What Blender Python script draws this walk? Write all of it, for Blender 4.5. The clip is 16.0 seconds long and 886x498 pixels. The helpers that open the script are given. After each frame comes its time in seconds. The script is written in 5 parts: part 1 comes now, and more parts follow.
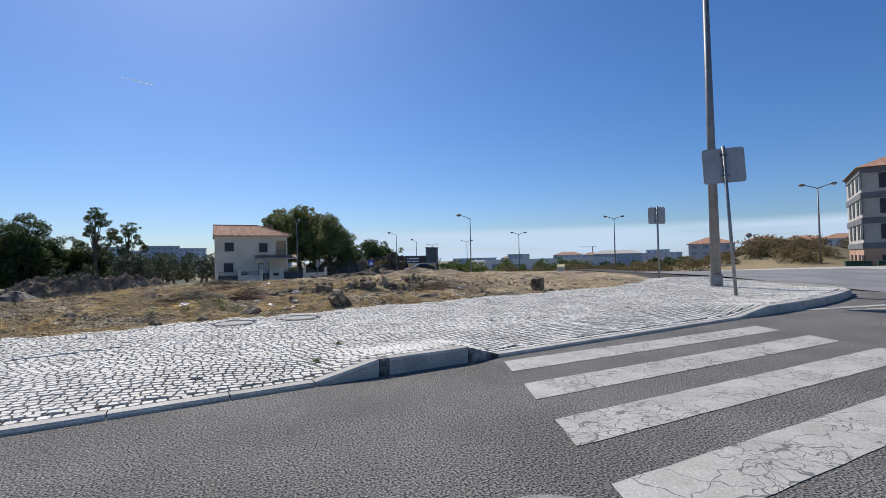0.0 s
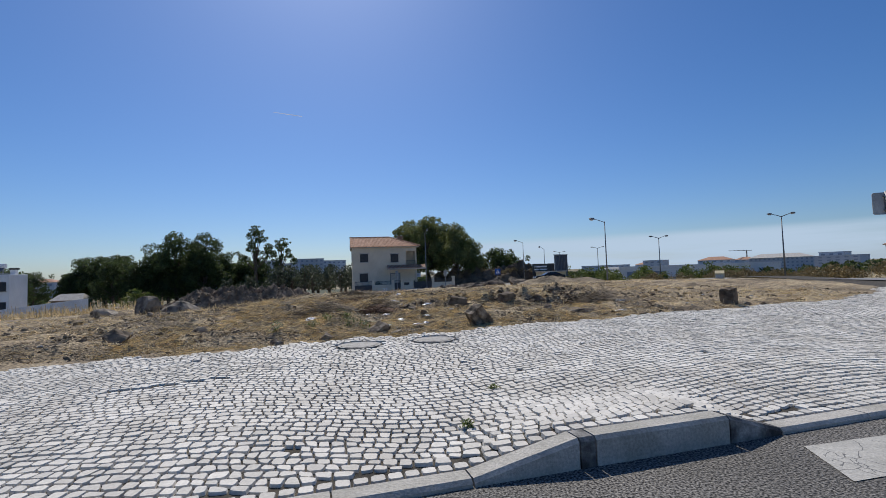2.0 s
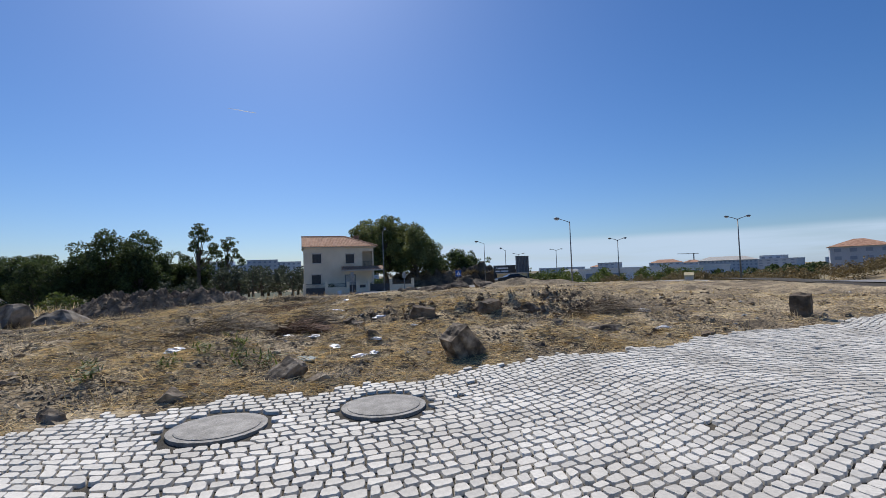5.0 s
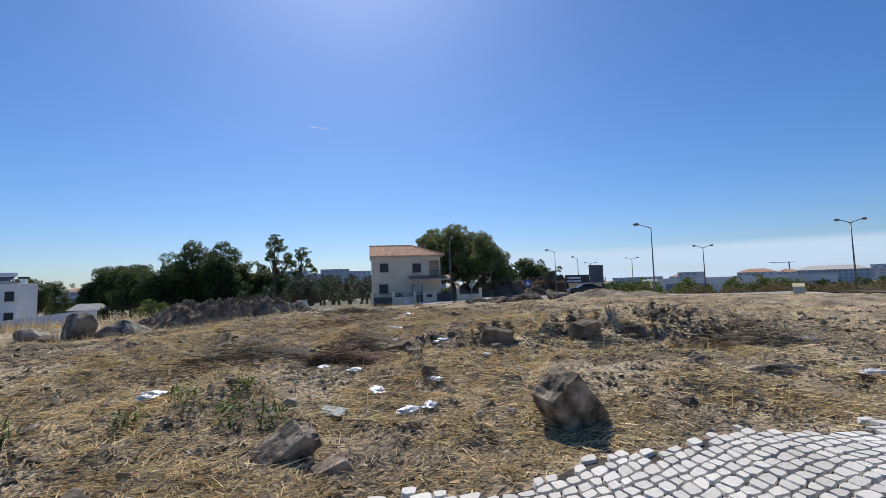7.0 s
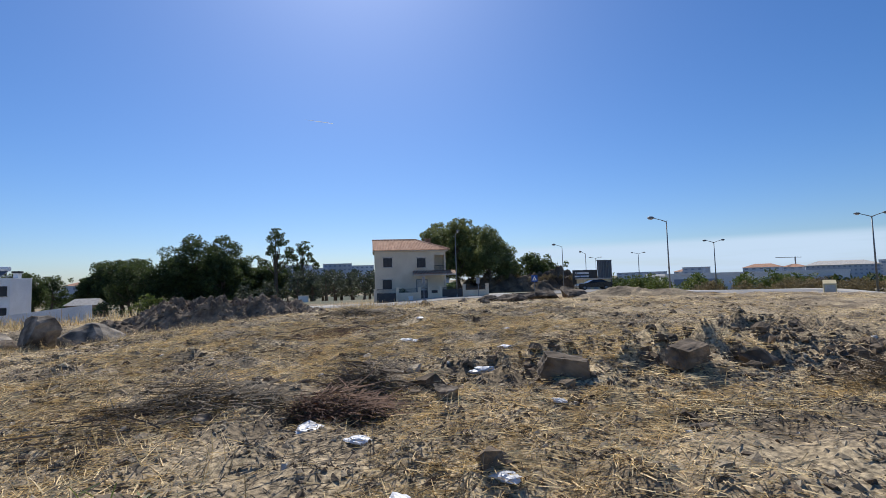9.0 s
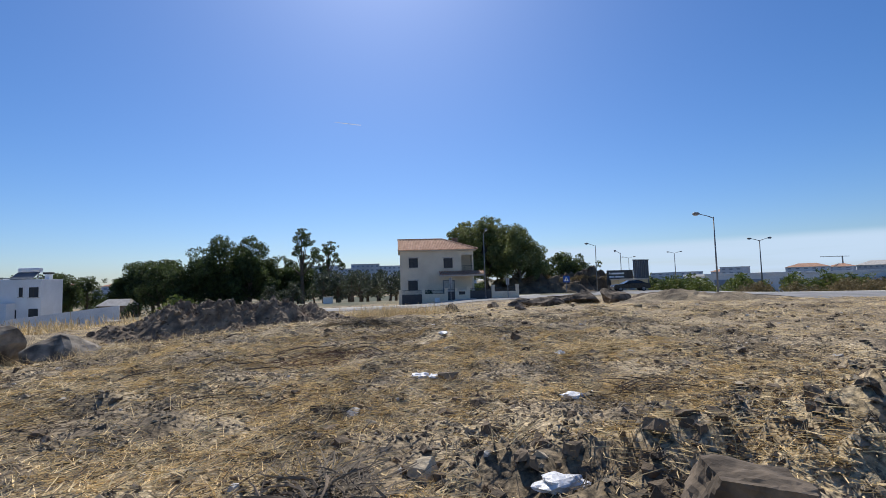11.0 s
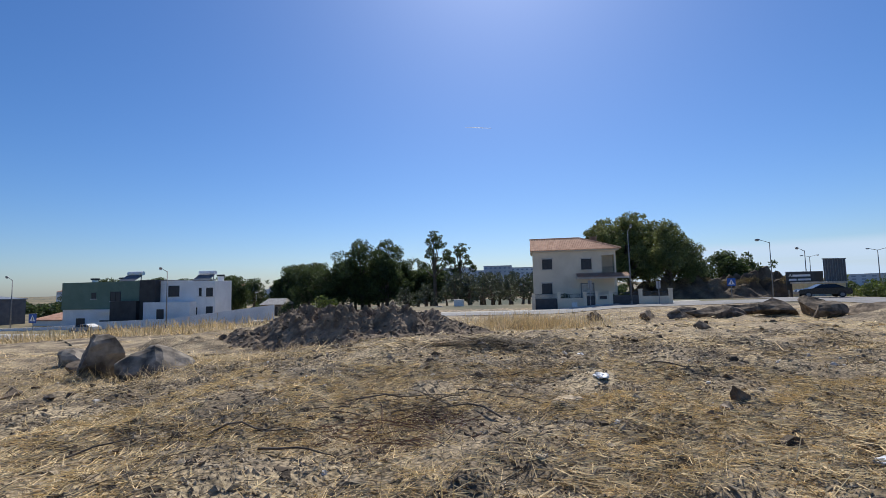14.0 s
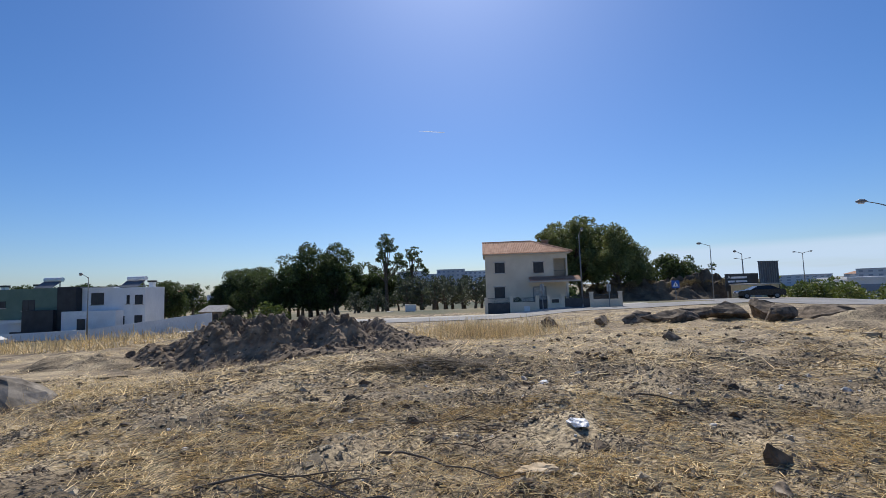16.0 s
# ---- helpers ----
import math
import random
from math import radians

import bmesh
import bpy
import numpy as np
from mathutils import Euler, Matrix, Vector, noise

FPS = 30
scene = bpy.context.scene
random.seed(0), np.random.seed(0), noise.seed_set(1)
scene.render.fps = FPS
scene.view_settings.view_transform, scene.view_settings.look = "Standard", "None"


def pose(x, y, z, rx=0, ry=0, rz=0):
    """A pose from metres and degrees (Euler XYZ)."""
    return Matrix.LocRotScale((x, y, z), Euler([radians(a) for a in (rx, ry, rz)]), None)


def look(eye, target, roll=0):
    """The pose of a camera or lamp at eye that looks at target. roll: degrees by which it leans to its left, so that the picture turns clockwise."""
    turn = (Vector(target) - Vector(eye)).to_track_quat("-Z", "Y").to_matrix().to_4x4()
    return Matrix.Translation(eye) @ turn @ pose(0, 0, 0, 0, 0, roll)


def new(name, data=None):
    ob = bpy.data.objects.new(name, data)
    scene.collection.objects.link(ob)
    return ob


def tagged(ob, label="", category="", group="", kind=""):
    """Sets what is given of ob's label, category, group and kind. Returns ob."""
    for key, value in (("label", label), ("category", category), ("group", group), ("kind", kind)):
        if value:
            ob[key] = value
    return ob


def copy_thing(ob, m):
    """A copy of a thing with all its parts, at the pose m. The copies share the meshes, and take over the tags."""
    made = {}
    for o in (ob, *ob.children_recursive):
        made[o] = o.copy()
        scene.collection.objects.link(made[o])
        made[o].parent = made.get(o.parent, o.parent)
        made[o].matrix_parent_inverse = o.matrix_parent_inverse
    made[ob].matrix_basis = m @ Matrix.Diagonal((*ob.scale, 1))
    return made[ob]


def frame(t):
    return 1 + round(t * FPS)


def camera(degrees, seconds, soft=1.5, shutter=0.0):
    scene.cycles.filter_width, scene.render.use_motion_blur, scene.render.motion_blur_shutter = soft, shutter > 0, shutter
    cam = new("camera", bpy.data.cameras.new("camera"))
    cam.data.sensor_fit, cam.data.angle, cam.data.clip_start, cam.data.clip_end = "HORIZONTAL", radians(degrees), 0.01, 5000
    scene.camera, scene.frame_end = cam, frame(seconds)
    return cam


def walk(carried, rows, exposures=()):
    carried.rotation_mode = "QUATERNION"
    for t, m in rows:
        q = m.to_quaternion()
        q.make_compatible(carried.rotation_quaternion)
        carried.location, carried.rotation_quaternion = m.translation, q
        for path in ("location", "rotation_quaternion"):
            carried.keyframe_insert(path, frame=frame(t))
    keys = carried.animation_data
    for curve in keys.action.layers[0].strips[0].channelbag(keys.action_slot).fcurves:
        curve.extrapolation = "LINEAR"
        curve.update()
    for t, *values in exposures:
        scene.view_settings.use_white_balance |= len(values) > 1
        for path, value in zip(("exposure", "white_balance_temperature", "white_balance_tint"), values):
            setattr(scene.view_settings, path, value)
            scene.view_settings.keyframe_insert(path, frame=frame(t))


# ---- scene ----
cam = camera(86.5, 16.0, soft=0.75)
PATH = [
    (0, (0.771, 1.967, 1.33), (1.68, 3.748, 1.382), -1.3),
    (0.5, (0.839, 2.541, 1.322), (1.393, 4.461, 1.405), -1.9),
    (1, (0.919, 3.107, 1.293), (1.332, 5.061, 1.393), -1.9),
    (1.5, (1.021, 3.718, 1.322), (1.43, 5.673, 1.422), -2.0),
    (2, (1.094, 4.314, 1.321), (1.51, 6.267, 1.425), -2.0),
    (2.5, (1.167, 4.951, 1.298), (1.616, 6.897, 1.402), -1.9),
    (3, (1.265, 5.574, 1.289), (1.758, 7.509, 1.391), -1.9),
    (3.5, (1.371, 6.218, 1.256), (1.891, 8.146, 1.358), -1.9),
    (4, (1.504, 6.851, 1.228), (2.095, 8.759, 1.326), -1.9),
    (6.5, (2.417, 10.325, 1.384), (2.904, 12.26, 1.518), -2.1),
    (7, (2.394, 10.595, 1.34), (2.703, 12.565, 1.495), -1.7),
    (7.5, (2.395, 11.066, 1.328), (2.676, 13.04, 1.478), -1.7),
    (8, (2.29, 11.705, 1.36), (2.61, 13.675, 1.494), -1.6),
    (8.5, (2.263, 12.373, 1.392), (2.572, 14.344, 1.526), -1.6),
    (9, (2.319, 13.111, 1.501), (2.617, 15.084, 1.633), -1.6),
    (11.5, (2.799, 16.588, 1.612), (2.967, 18.576, 1.749), -1.6),
    (12, (2.858, 17.075, 1.563), (3.004, 19.065, 1.702), -1.7),
    (12.5, (2.889, 17.735, 1.577), (2.847, 19.729, 1.723), -1.5),
    (13, (2.875, 18.427, 1.598), (2.661, 20.41, 1.747), -1.4),
    (13.5, (2.843, 19.138, 1.772), (2.516, 21.105, 1.924), -1.2),
    (14, (2.762, 19.809, 1.766), (2.389, 21.768, 1.923), -1.3),
    (14.5, (2.714, 20.537, 1.853), (2.333, 22.494, 2.01), -1.3),
    (15, (2.757, 21.232, 1.831), (2.377, 23.19, 1.985), -1.5),
    (15.5, (2.713, 21.715, 1.852), (2.371, 23.679, 2.012), -1.5),
    (16, (2.766, 21.888, 1.879), (2.589, 23.874, 2.046), -1.8),
]
walk(cam, [(t, look(eye, target, roll)) for t, eye, target, roll in PATH],
     exposures=[(0, -0.1), (0.5, -0.24), (1.0, -0.29), (2.0, -0.35), (3.5, -0.4), (4.2, -0.34), (6.4, -0.08), (9.0, -0.05), (12.5, -0.07), (16, -0.1)])

# ---- light ----
world = bpy.data.worlds.new("sky")
world.use_nodes = True
scene.world = world
wt = world.node_tree
sky = wt.nodes.new("ShaderNodeTexSky")
sky.sky_type, sky.sun_disc = "NISHITA", False
sky.sun_elevation, sky.sun_rotation = radians(47), radians(-2)
sky.altitude, sky.air_density, sky.dust_density, sky.ozone_density = 0, 1.0, 0.6, 6.0
tint = wt.nodes.new("ShaderNodeHueSaturation")
tint.inputs["Saturation"].default_value = 1.16
wt.links.new(sky.outputs[0], tint.inputs["Color"])
cool = wt.nodes.new("ShaderNodeMixRGB")
cool.blend_type, cool.inputs[0].default_value, cool.inputs[2].default_value = "MULTIPLY", 1.0, (0.87, 0.965, 1.14, 1)
wt.links.new(tint.outputs[0], cool.inputs[1])
# a thin bank of cloud low over the north-eastern horizon
way = wt.nodes.new("ShaderNodeTexCoord")
split = wt.nodes.new("ShaderNodeSeparateXYZ")
wt.links.new(way.outputs["Generated"], split.inputs[0])
stretch = wt.nodes.new("ShaderNodeMapping")
stretch.inputs["Scale"].default_value = (2.0, 2.0, 26.0)
wt.links.new(way.outputs["Generated"], stretch.inputs["Vector"])
fluff = wt.nodes.new("ShaderNodeTexNoise")
fluff.inputs["Scale"].default_value, fluff.inputs["Detail"].default_value = 1.6, 5
wt.links.new(stretch.outputs[0], fluff.inputs["Vector"])


def world_range(socket, a, b, c, d):
    m = wt.nodes.new("ShaderNodeMapRange")
    m.interpolation_type = "SMOOTHSTEP"
    for name, value in zip(("From Min", "From Max", "To Min", "To Max"), (a, b, c, d)):
        m.inputs[name].default_value = value
    wt.links.new(socket, m.inputs["Value"])
    return m.outputs["Result"]


def world_times(a, b):
    m = wt.nodes.new("ShaderNodeMath")
    m.operation = "MULTIPLY"
    wt.links.new(a, m.inputs[0])
    wt.links.new(b, m.inputs[1])
    return m.outputs[0]


bank_mask = world_times(world_range(split.outputs["Z"], 0.054, 0.07, 1, 0), world_range(split.outputs["X"], 0.06, 0.26, 0, 1))
bank_mask = world_times(bank_mask, world_range(fluff.outputs["Fac"], 0.3, 0.6, 0.55, 0.95))
cloud = wt.nodes.new("ShaderNodeMixRGB")
cloud.inputs[2].default_value = (6.0, 7.6, 9.6, 1)
wt.links.new(bank_mask, cloud.inputs[0])
wt.links.new(cool.outputs[0], cloud.inputs[1])
wt.links.new(cloud.outputs[0], wt.nodes["Background"].inputs[0])
wt.nodes["Background"].inputs[1].default_value = 0.098
sun_data = bpy.data.lights.new("sun", "SUN")
sun_data.energy, sun_data.angle, sun_data.color = 4.6, radians(0.55), (1.0, 0.95, 0.87)
sun = new("sun", sun_data)
sun.matrix_world = look((-0.035 * 60, 60, 64), (0, 0, 0))

# ---- materials ----


def material(name, colours, scale=3.0, rough=0.8, metal=0.0, bump=0.0, bump_scale=40.0, island=0.0, objrand=0.0, spread=0.12, detail=6.0, coords="Object", transmit=0.0, grain=0.2):
    """Noise between two or three colours at one scale, grain at a second scale, with relief."""
    m = bpy.data.materials.new(name)
    m.use_nodes = True
    t = m.node_tree
    n, l = t.nodes, t.links
    b = n["Principled BSDF"]
    b.inputs["Roughness"].default_value, b.inputs["Metallic"].default_value = rough, metal
    co = n.new("ShaderNodeTexCoord")
    big = n.new("ShaderNodeTexNoise")
    big.inputs["Scale"].default_value, big.inputs["Detail"].default_value = scale, detail
    l.new(co.outputs[coords], big.inputs["Vector"])
    ramp = n.new("ShaderNodeValToRGB")
    ramp.color_ramp.elements[0].position, ramp.color_ramp.elements[1].position = 0.5 - spread, 0.5 + spread
    ramp.color_ramp.elements[0].color, ramp.color_ramp.elements[1].color = (*colours[0], 1), (*colours[-1], 1)
    if len(colours) == 3:
        ramp.color_ramp.elements.new(0.5).color = (*colours[1], 1)
    l.new(big.outputs["Fac"], ramp.inputs["Fac"])
    fine = n.new("ShaderNodeTexNoise")
    fine.inputs["Scale"].default_value, fine.inputs["Detail"].default_value = bump_scale, 4
    l.new(co.outputs[coords], fine.inputs["Vector"])
    hsv = n.new("ShaderNodeHueSaturation")
    span = n.new("ShaderNodeMapRange")
    span.inputs["From Min"].default_value, span.inputs["From Max"].default_value = 0.3, 0.7
    span.inputs["To Min"].default_value, span.inputs["To Max"].default_value = 1 - grain, 1 + grain
    l.new(fine.outputs["Fac"], span.inputs["Value"])
    value = span.outputs["Result"]
    if island or objrand:
        if island:
            source = n.new("ShaderNodeNewGeometry").outputs["Random Per Island"]
        else:
            source = n.new("ShaderNodeObjectInfo").outputs["Random"]
        amount = island or objrand
        vary = n.new("ShaderNodeMapRange")
        vary.inputs["To Min"].default_value, vary.inputs["To Max"].default_value = 1 - amount, 1 + amount
        l.new(source, vary.inputs["Value"])
        mul = n.new("ShaderNodeMath")
        mul.operation = "MULTIPLY"
        l.new(vary.outputs["Result"], mul.inputs[0])
        l.new(value, mul.inputs[1])
        value = mul.outputs[0]
    l.new(value, hsv.inputs["Value"])
    l.new(ramp.outputs["Color"], hsv.inputs["Color"])
    l.new(hsv.outputs["Color"], b.inputs["Base Color"])
    if bump:
        bp = n.new("ShaderNodeBump")
        bp.inputs["Strength"].default_value, bp.inputs["Distance"].default_value = bump, 0.02
        l.new(fine.outputs["Fac"], bp.inputs["Height"])
        l.new(bp.outputs["Normal"], b.inputs["Normal"])
    if transmit:
        tr = n.new("ShaderNodeBsdfTranslucent")
        l.new(hsv.outputs["Color"], tr.inputs["Color"])
        mix = n.new("ShaderNodeMixShader")
        mix.inputs[0].default_value = transmit
        l.new(b.outputs[0], mix.inputs[1])
        l.new(tr.outputs[0], mix.inputs[2])
        l.new(mix.outputs[0], n["Material Output"].inputs["Surface"])
    return m


def zebra_paint():
    """White road paint, cracked: fine dark cells, denser where it is most worn."""
    m = material("zebra_paint", [(0.4, 0.38, 0.33), (0.5, 0.475, 0.42)], 2.5, 0.7, bump=0.3, bump_scale=60)
    t = m.node_tree
    n, l = t.nodes, t.links
    co = n.new("ShaderNodeTexCoord")
    warp = n.new("ShaderNodeTexNoise")
    warp.inputs["Scale"].default_value = 5
    l.new(co.outputs["Object"], warp.inputs["Vector"])
    add = n.new("ShaderNodeVectorMath")
    add.operation = "MULTIPLY_ADD"
    add.inputs[1].default_value = (0.25, 0.25, 0)
    l.new(warp.outputs["Color"], add.inputs[0])
    l.new(co.outputs["Object"], add.inputs[2])
    masks = []
    for size, width in ((2.2, 0.007), (8.0, 0.03)):
        v = n.new("ShaderNodeTexVoronoi")
        v.feature = "DISTANCE_TO_EDGE"
        v.inputs["Scale"].default_value = size
        l.new(add.outputs[0], v.inputs["Vector"])
        less = n.new("ShaderNodeMath")
        less.operation = "LESS_THAN"
        less.inputs[1].default_value = width
        l.new(v.outputs["Distance"], less.inputs[0])
        masks.append(less.outputs[0])
    worn = n.new("ShaderNodeTexNoise")
    worn.inputs["Scale"].default_value = 0.9
    l.new(co.outputs["Object"], worn.inputs["Vector"])
    gate = n.new("ShaderNodeMath")
    gate.operation = "GREATER_THAN"
    gate.inputs[1].default_value = 0.5
    l.new(worn.outputs["Fac"], gate.inputs[0])
    both = n.new("ShaderNodeMath")
    both.operation = "MULTIPLY"
    l.new(masks[1], both.inputs[0])
    l.new(gate.outputs[0], both.inputs[1])
    most = n.new("ShaderNodeMath")
    most.operation = "MAXIMUM"
    l.new(masks[0], most.inputs[0])
    l.new(both.outputs[0], most.inputs[1])
    mix = n.new("ShaderNodeMixRGB")
    l.new(most.outputs[0], mix.inputs[0])
    b = n["Principled BSDF"]
    l.new(b.inputs["Base Color"].links[0].from_socket, mix.inputs[1])
    mix.inputs[2].default_value = (0.16, 0.155, 0.145, 1)
    l.new(mix.outputs[0], b.inputs["Base Color"])
    return m


ASPHALT = material("asphalt", [(0.125, 0.116, 0.102), (0.17, 0.158, 0.14)], 0.8, 0.9, bump=0.8, bump_scale=62, grain=1.7)
FAR_ROAD = material("pale_asphalt", [(0.2, 0.195, 0.185), (0.27, 0.26, 0.25)], 0.4, 0.85, bump=0.4, bump_scale=40)
PAINT = zebra_paint()
JOINT = material("joint_sand", [(0.035, 0.03, 0.022), (0.085, 0.07, 0.05)], 5, 0.95, bump=0.6, bump_scale=60)
COBBLE = material("limestone_cobble", [(0.56, 0.52, 0.45), (0.7, 0.66, 0.585)], 1.3, 0.75, bump=0.2, bump_scale=45, grain=0.1, island=0.15)
COBBLE_PIECE = material("limestone_piece", [(0.56, 0.52, 0.45), (0.7, 0.66, 0.585)], 1.3, 0.75, bump=0.2, bump_scale=45, grain=0.1, objrand=0.15)
KERB = material("kerb_concrete", [(0.39, 0.365, 0.31), (0.52, 0.485, 0.425)], 3, 0.8, bump=0.4, bump_scale=50, objrand=0.08)
KERB_DIRTY = material("stained_kerb", [(0.05, 0.047, 0.043), (0.4, 0.38, 0.35)], 4, 0.85, bump=0.4, bump_scale=50)
SOIL = material("dry_soil", [(0.125, 0.094, 0.058), (0.28, 0.215, 0.132), (0.42, 0.33, 0.2)], 0.7, 0.95, bump=1.0, bump_scale=22, spread=0.14, detail=12, grain=0.85)
FAR_LAND = material("far_land", [(0.06, 0.07, 0.035), (0.2, 0.165, 0.09), (0.3, 0.23, 0.13)], 0.03, 0.95, bump=0.3, bump_scale=2, spread=0.12, detail=10)
STRAW = material("dry_straw", [(0.53, 0.395, 0.195), (0.72, 0.565, 0.315)], 0.8, 0.8, island=0.5, transmit=0.2)
GREY_STALK = material("grey_stalks", [(0.09, 0.07, 0.046), (0.24, 0.19, 0.13)], 0.8, 0.9, island=0.5)
RUST_STALK = material("rusty_stalks", [(0.1, 0.05, 0.032), (0.22, 0.125, 0.075)], 0.8, 0.9, island=0.35)
LIGHT_CLOD = material("dry_clods", [(0.22, 0.175, 0.115), (0.42, 0.345, 0.235)], 3, 0.95, bump=0.6, bump_scale=30, island=0.4)
CLOD = material("dark_clods", [(0.09, 0.066, 0.043), (0.2, 0.148, 0.096)], 3, 0.95, bump=0.9, bump_scale=25, island=0.3)
MOUND = material("turned_earth", [(0.12, 0.086, 0.055), (0.29, 0.215, 0.14)], 1.6, 0.95, bump=1.0, bump_scale=6, detail=10)
ROCK = material("field_rock", [(0.08, 0.06, 0.04), (0.19, 0.145, 0.1), (0.36, 0.29, 0.21)], 6, 0.9, bump=1.0, bump_scale=16, objrand=0.25)
PALE_ROCK = material("pale_boulder", [(0.11, 0.088, 0.065), (0.24, 0.2, 0.15), (0.36, 0.305, 0.235)], 2.2, 0.9, bump=1.0, bump_scale=7, objrand=0.12)
DARK_ROCK = material("dark_boulder", [(0.085, 0.063, 0.042), (0.23, 0.175, 0.12)], 3.0, 0.95, bump=1.0, bump_scale=9, objrand=0.2)
PLASTIC = material("white_plastic", [(0.6, 0.6, 0.6), (0.82, 0.82, 0.82)], 5, 0.35, bump=0.4, bump_scale=30)
STEEL = material("galvanised_steel", [(0.2, 0.21, 0.22), (0.3, 0.31, 0.32)], 4, 0.5, 0.5, bump=0.1, bump_scale=60)
DARK_STEEL = material("lamp_steel", [(0.2, 0.2, 0.2), (0.26, 0.26, 0.26)], 4, 0.55, 0.3)
PLATE = material("sign_back_aluminium", [(0.33, 0.34, 0.35), (0.4, 0.41, 0.42)], 2, 0.5, 0.3)
CREAM = material("cream_render", [(0.66, 0.58, 0.45), (0.74, 0.66, 0.52)], 0.6, 0.9, bump=0.2, bump_scale=20)
WHITE = material("white_render", [(0.72, 0.73, 0.74), (0.8, 0.81, 0.82)], 0.5, 0.85, bump=0.1, bump_scale=20)
GREEN_WALL = material("grey_green_render", [(0.115, 0.18, 0.14), (0.14, 0.21, 0.165)], 0.6, 0.85, bump=0.1, bump_scale=20)
CHARCOAL = material("charcoal_render", [(0.028, 0.028, 0.03), (0.045, 0.045, 0.047)], 0.8, 0.7)
DARK_GLASS = material("dark_window", [(0.012, 0.016, 0.024), (0.02, 0.026, 0.036)], 1.0, 0.4)
SHUTTER = material("dark_shutter", [(0.03, 0.032, 0.036), (0.05, 0.052, 0.056)], 3.0, 0.5)
TRIM = material("stone_trim", [(0.45, 0.42, 0.37), (0.58, 0.55, 0.5)], 2, 0.8)
TILE = material("clay_tile", [(0.34, 0.17, 0.1), (0.5, 0.29, 0.19)], 1.5, 0.85, bump=0.5, bump_scale=12, island=0.2)
GATE = material("dark_painted_gate", [(0.03, 0.035, 0.045), (0.045, 0.05, 0.06)], 2, 0.45)
BARK = material("bark", [(0.09, 0.07, 0.05), (0.18, 0.145, 0.11)], 4, 0.95, bump=1.0, bump_scale=15)
LEAF_DARK = material("dark_leaf", [(0.045, 0.068, 0.022), (0.105, 0.14, 0.045)], 0.4, 0.6, island=0.45, transmit=0.42)
LEAF_MID = material("eucalyptus_leaf", [(0.12, 0.15, 0.045), (0.25, 0.27, 0.1)], 0.25, 0.6, island=0.4, transmit=0.35)
LEAF_OLIVE = material("olive_leaf", [(0.07, 0.085, 0.05), (0.12, 0.135, 0.085)], 0.4, 0.6, island=0.4, transmit=0.3)
LEAF_BRIGHT = material("bright_leaf", [(0.1, 0.14, 0.03), (0.2, 0.22, 0.05)], 0.6, 0.6, island=0.4, transmit=0.35)
LEAF_DRY = material("dry_shrub_leaf", [(0.17, 0.13, 0.06), (0.28, 0.21, 0.1)], 0.4, 0.8, island=0.35, transmit=0.25)
BLUE = material("blue_sign", [(0.02, 0.09, 0.36), (0.025, 0.11, 0.42)], 2, 0.4)
SIGN_WHITE = material("sign_white", [(0.75, 0.75, 0.75), (0.8, 0.8, 0.8)], 2, 0.4)
BOARD_DARK = material("board_dark", [(0.035, 0.04, 0.045), (0.055, 0.06, 0.065)], 1, 0.5)
BOARD_GREY = material("board_back", [(0.09, 0.1, 0.115), (0.13, 0.14, 0.155)], 1, 0.6)
OCHRE = material("yellow_render", [(0.6, 0.5, 0.3), (0.7, 0.6, 0.38)], 1, 0.9)
CAR_PAINT = material("dark_car_paint", [(0.012, 0.014, 0.018), (0.016, 0.018, 0.022)], 1, 0.22, 0.3)
RUBBER = material("tyre_rubber", [(0.02, 0.02, 0.02), (0.03, 0.03, 0.03)], 3, 0.9)
# distance haze put into the colour: bluish pale walls, windows lifted to grey-blue
HAZE_WHITE = material("hazed_facade", [(0.5, 0.54, 0.6), (0.62, 0.66, 0.72)], 0.05, 0.9, objrand=0.15)
HAZE_DARK = material("hazed_window", [(0.25, 0.3, 0.38), (0.3, 0.35, 0.43)], 0.05, 0.6)
PINK_GREY = material("apartment_render", [(0.5, 0.46, 0.41), (0.58, 0.54, 0.48)], 0.5, 0.9)
BAND = material("grey_band", [(0.17, 0.17, 0.18), (0.22, 0.22, 0.23)], 0.5, 0.8)
SALMON = material("salmon_render", [(0.5, 0.3, 0.21), (0.57, 0.36, 0.26)], 0.5, 0.9)
BIN_GREEN = material("green_container", [(0.015, 0.06, 0.035), (0.022, 0.075, 0.045)], 2, 0.5)
IRON = material("cast_iron", [(0.2, 0.19, 0.175), (0.3, 0.285, 0.265)], 8, 0.7, 0.2, bump=0.5, bump_scale=60)
ADOBE = material("old_stone", [(0.16, 0.125, 0.095), (0.28, 0.23, 0.18)], 1.5, 0.95, bump=0.8, bump_scale=8)
RUBBLE_WALL = material("earth_bank", [(0.075, 0.055, 0.036), (0.18, 0.135, 0.085)], 0.5, 0.95, bump=1.0, bump_scale=5, detail=10)
CONTRAIL = material("ice_trail", [(0.85, 0.85, 0.85), (0.9, 0.9, 0.9)], 1, 1.0, transmit=0.85)

# ---- mesh helpers ----


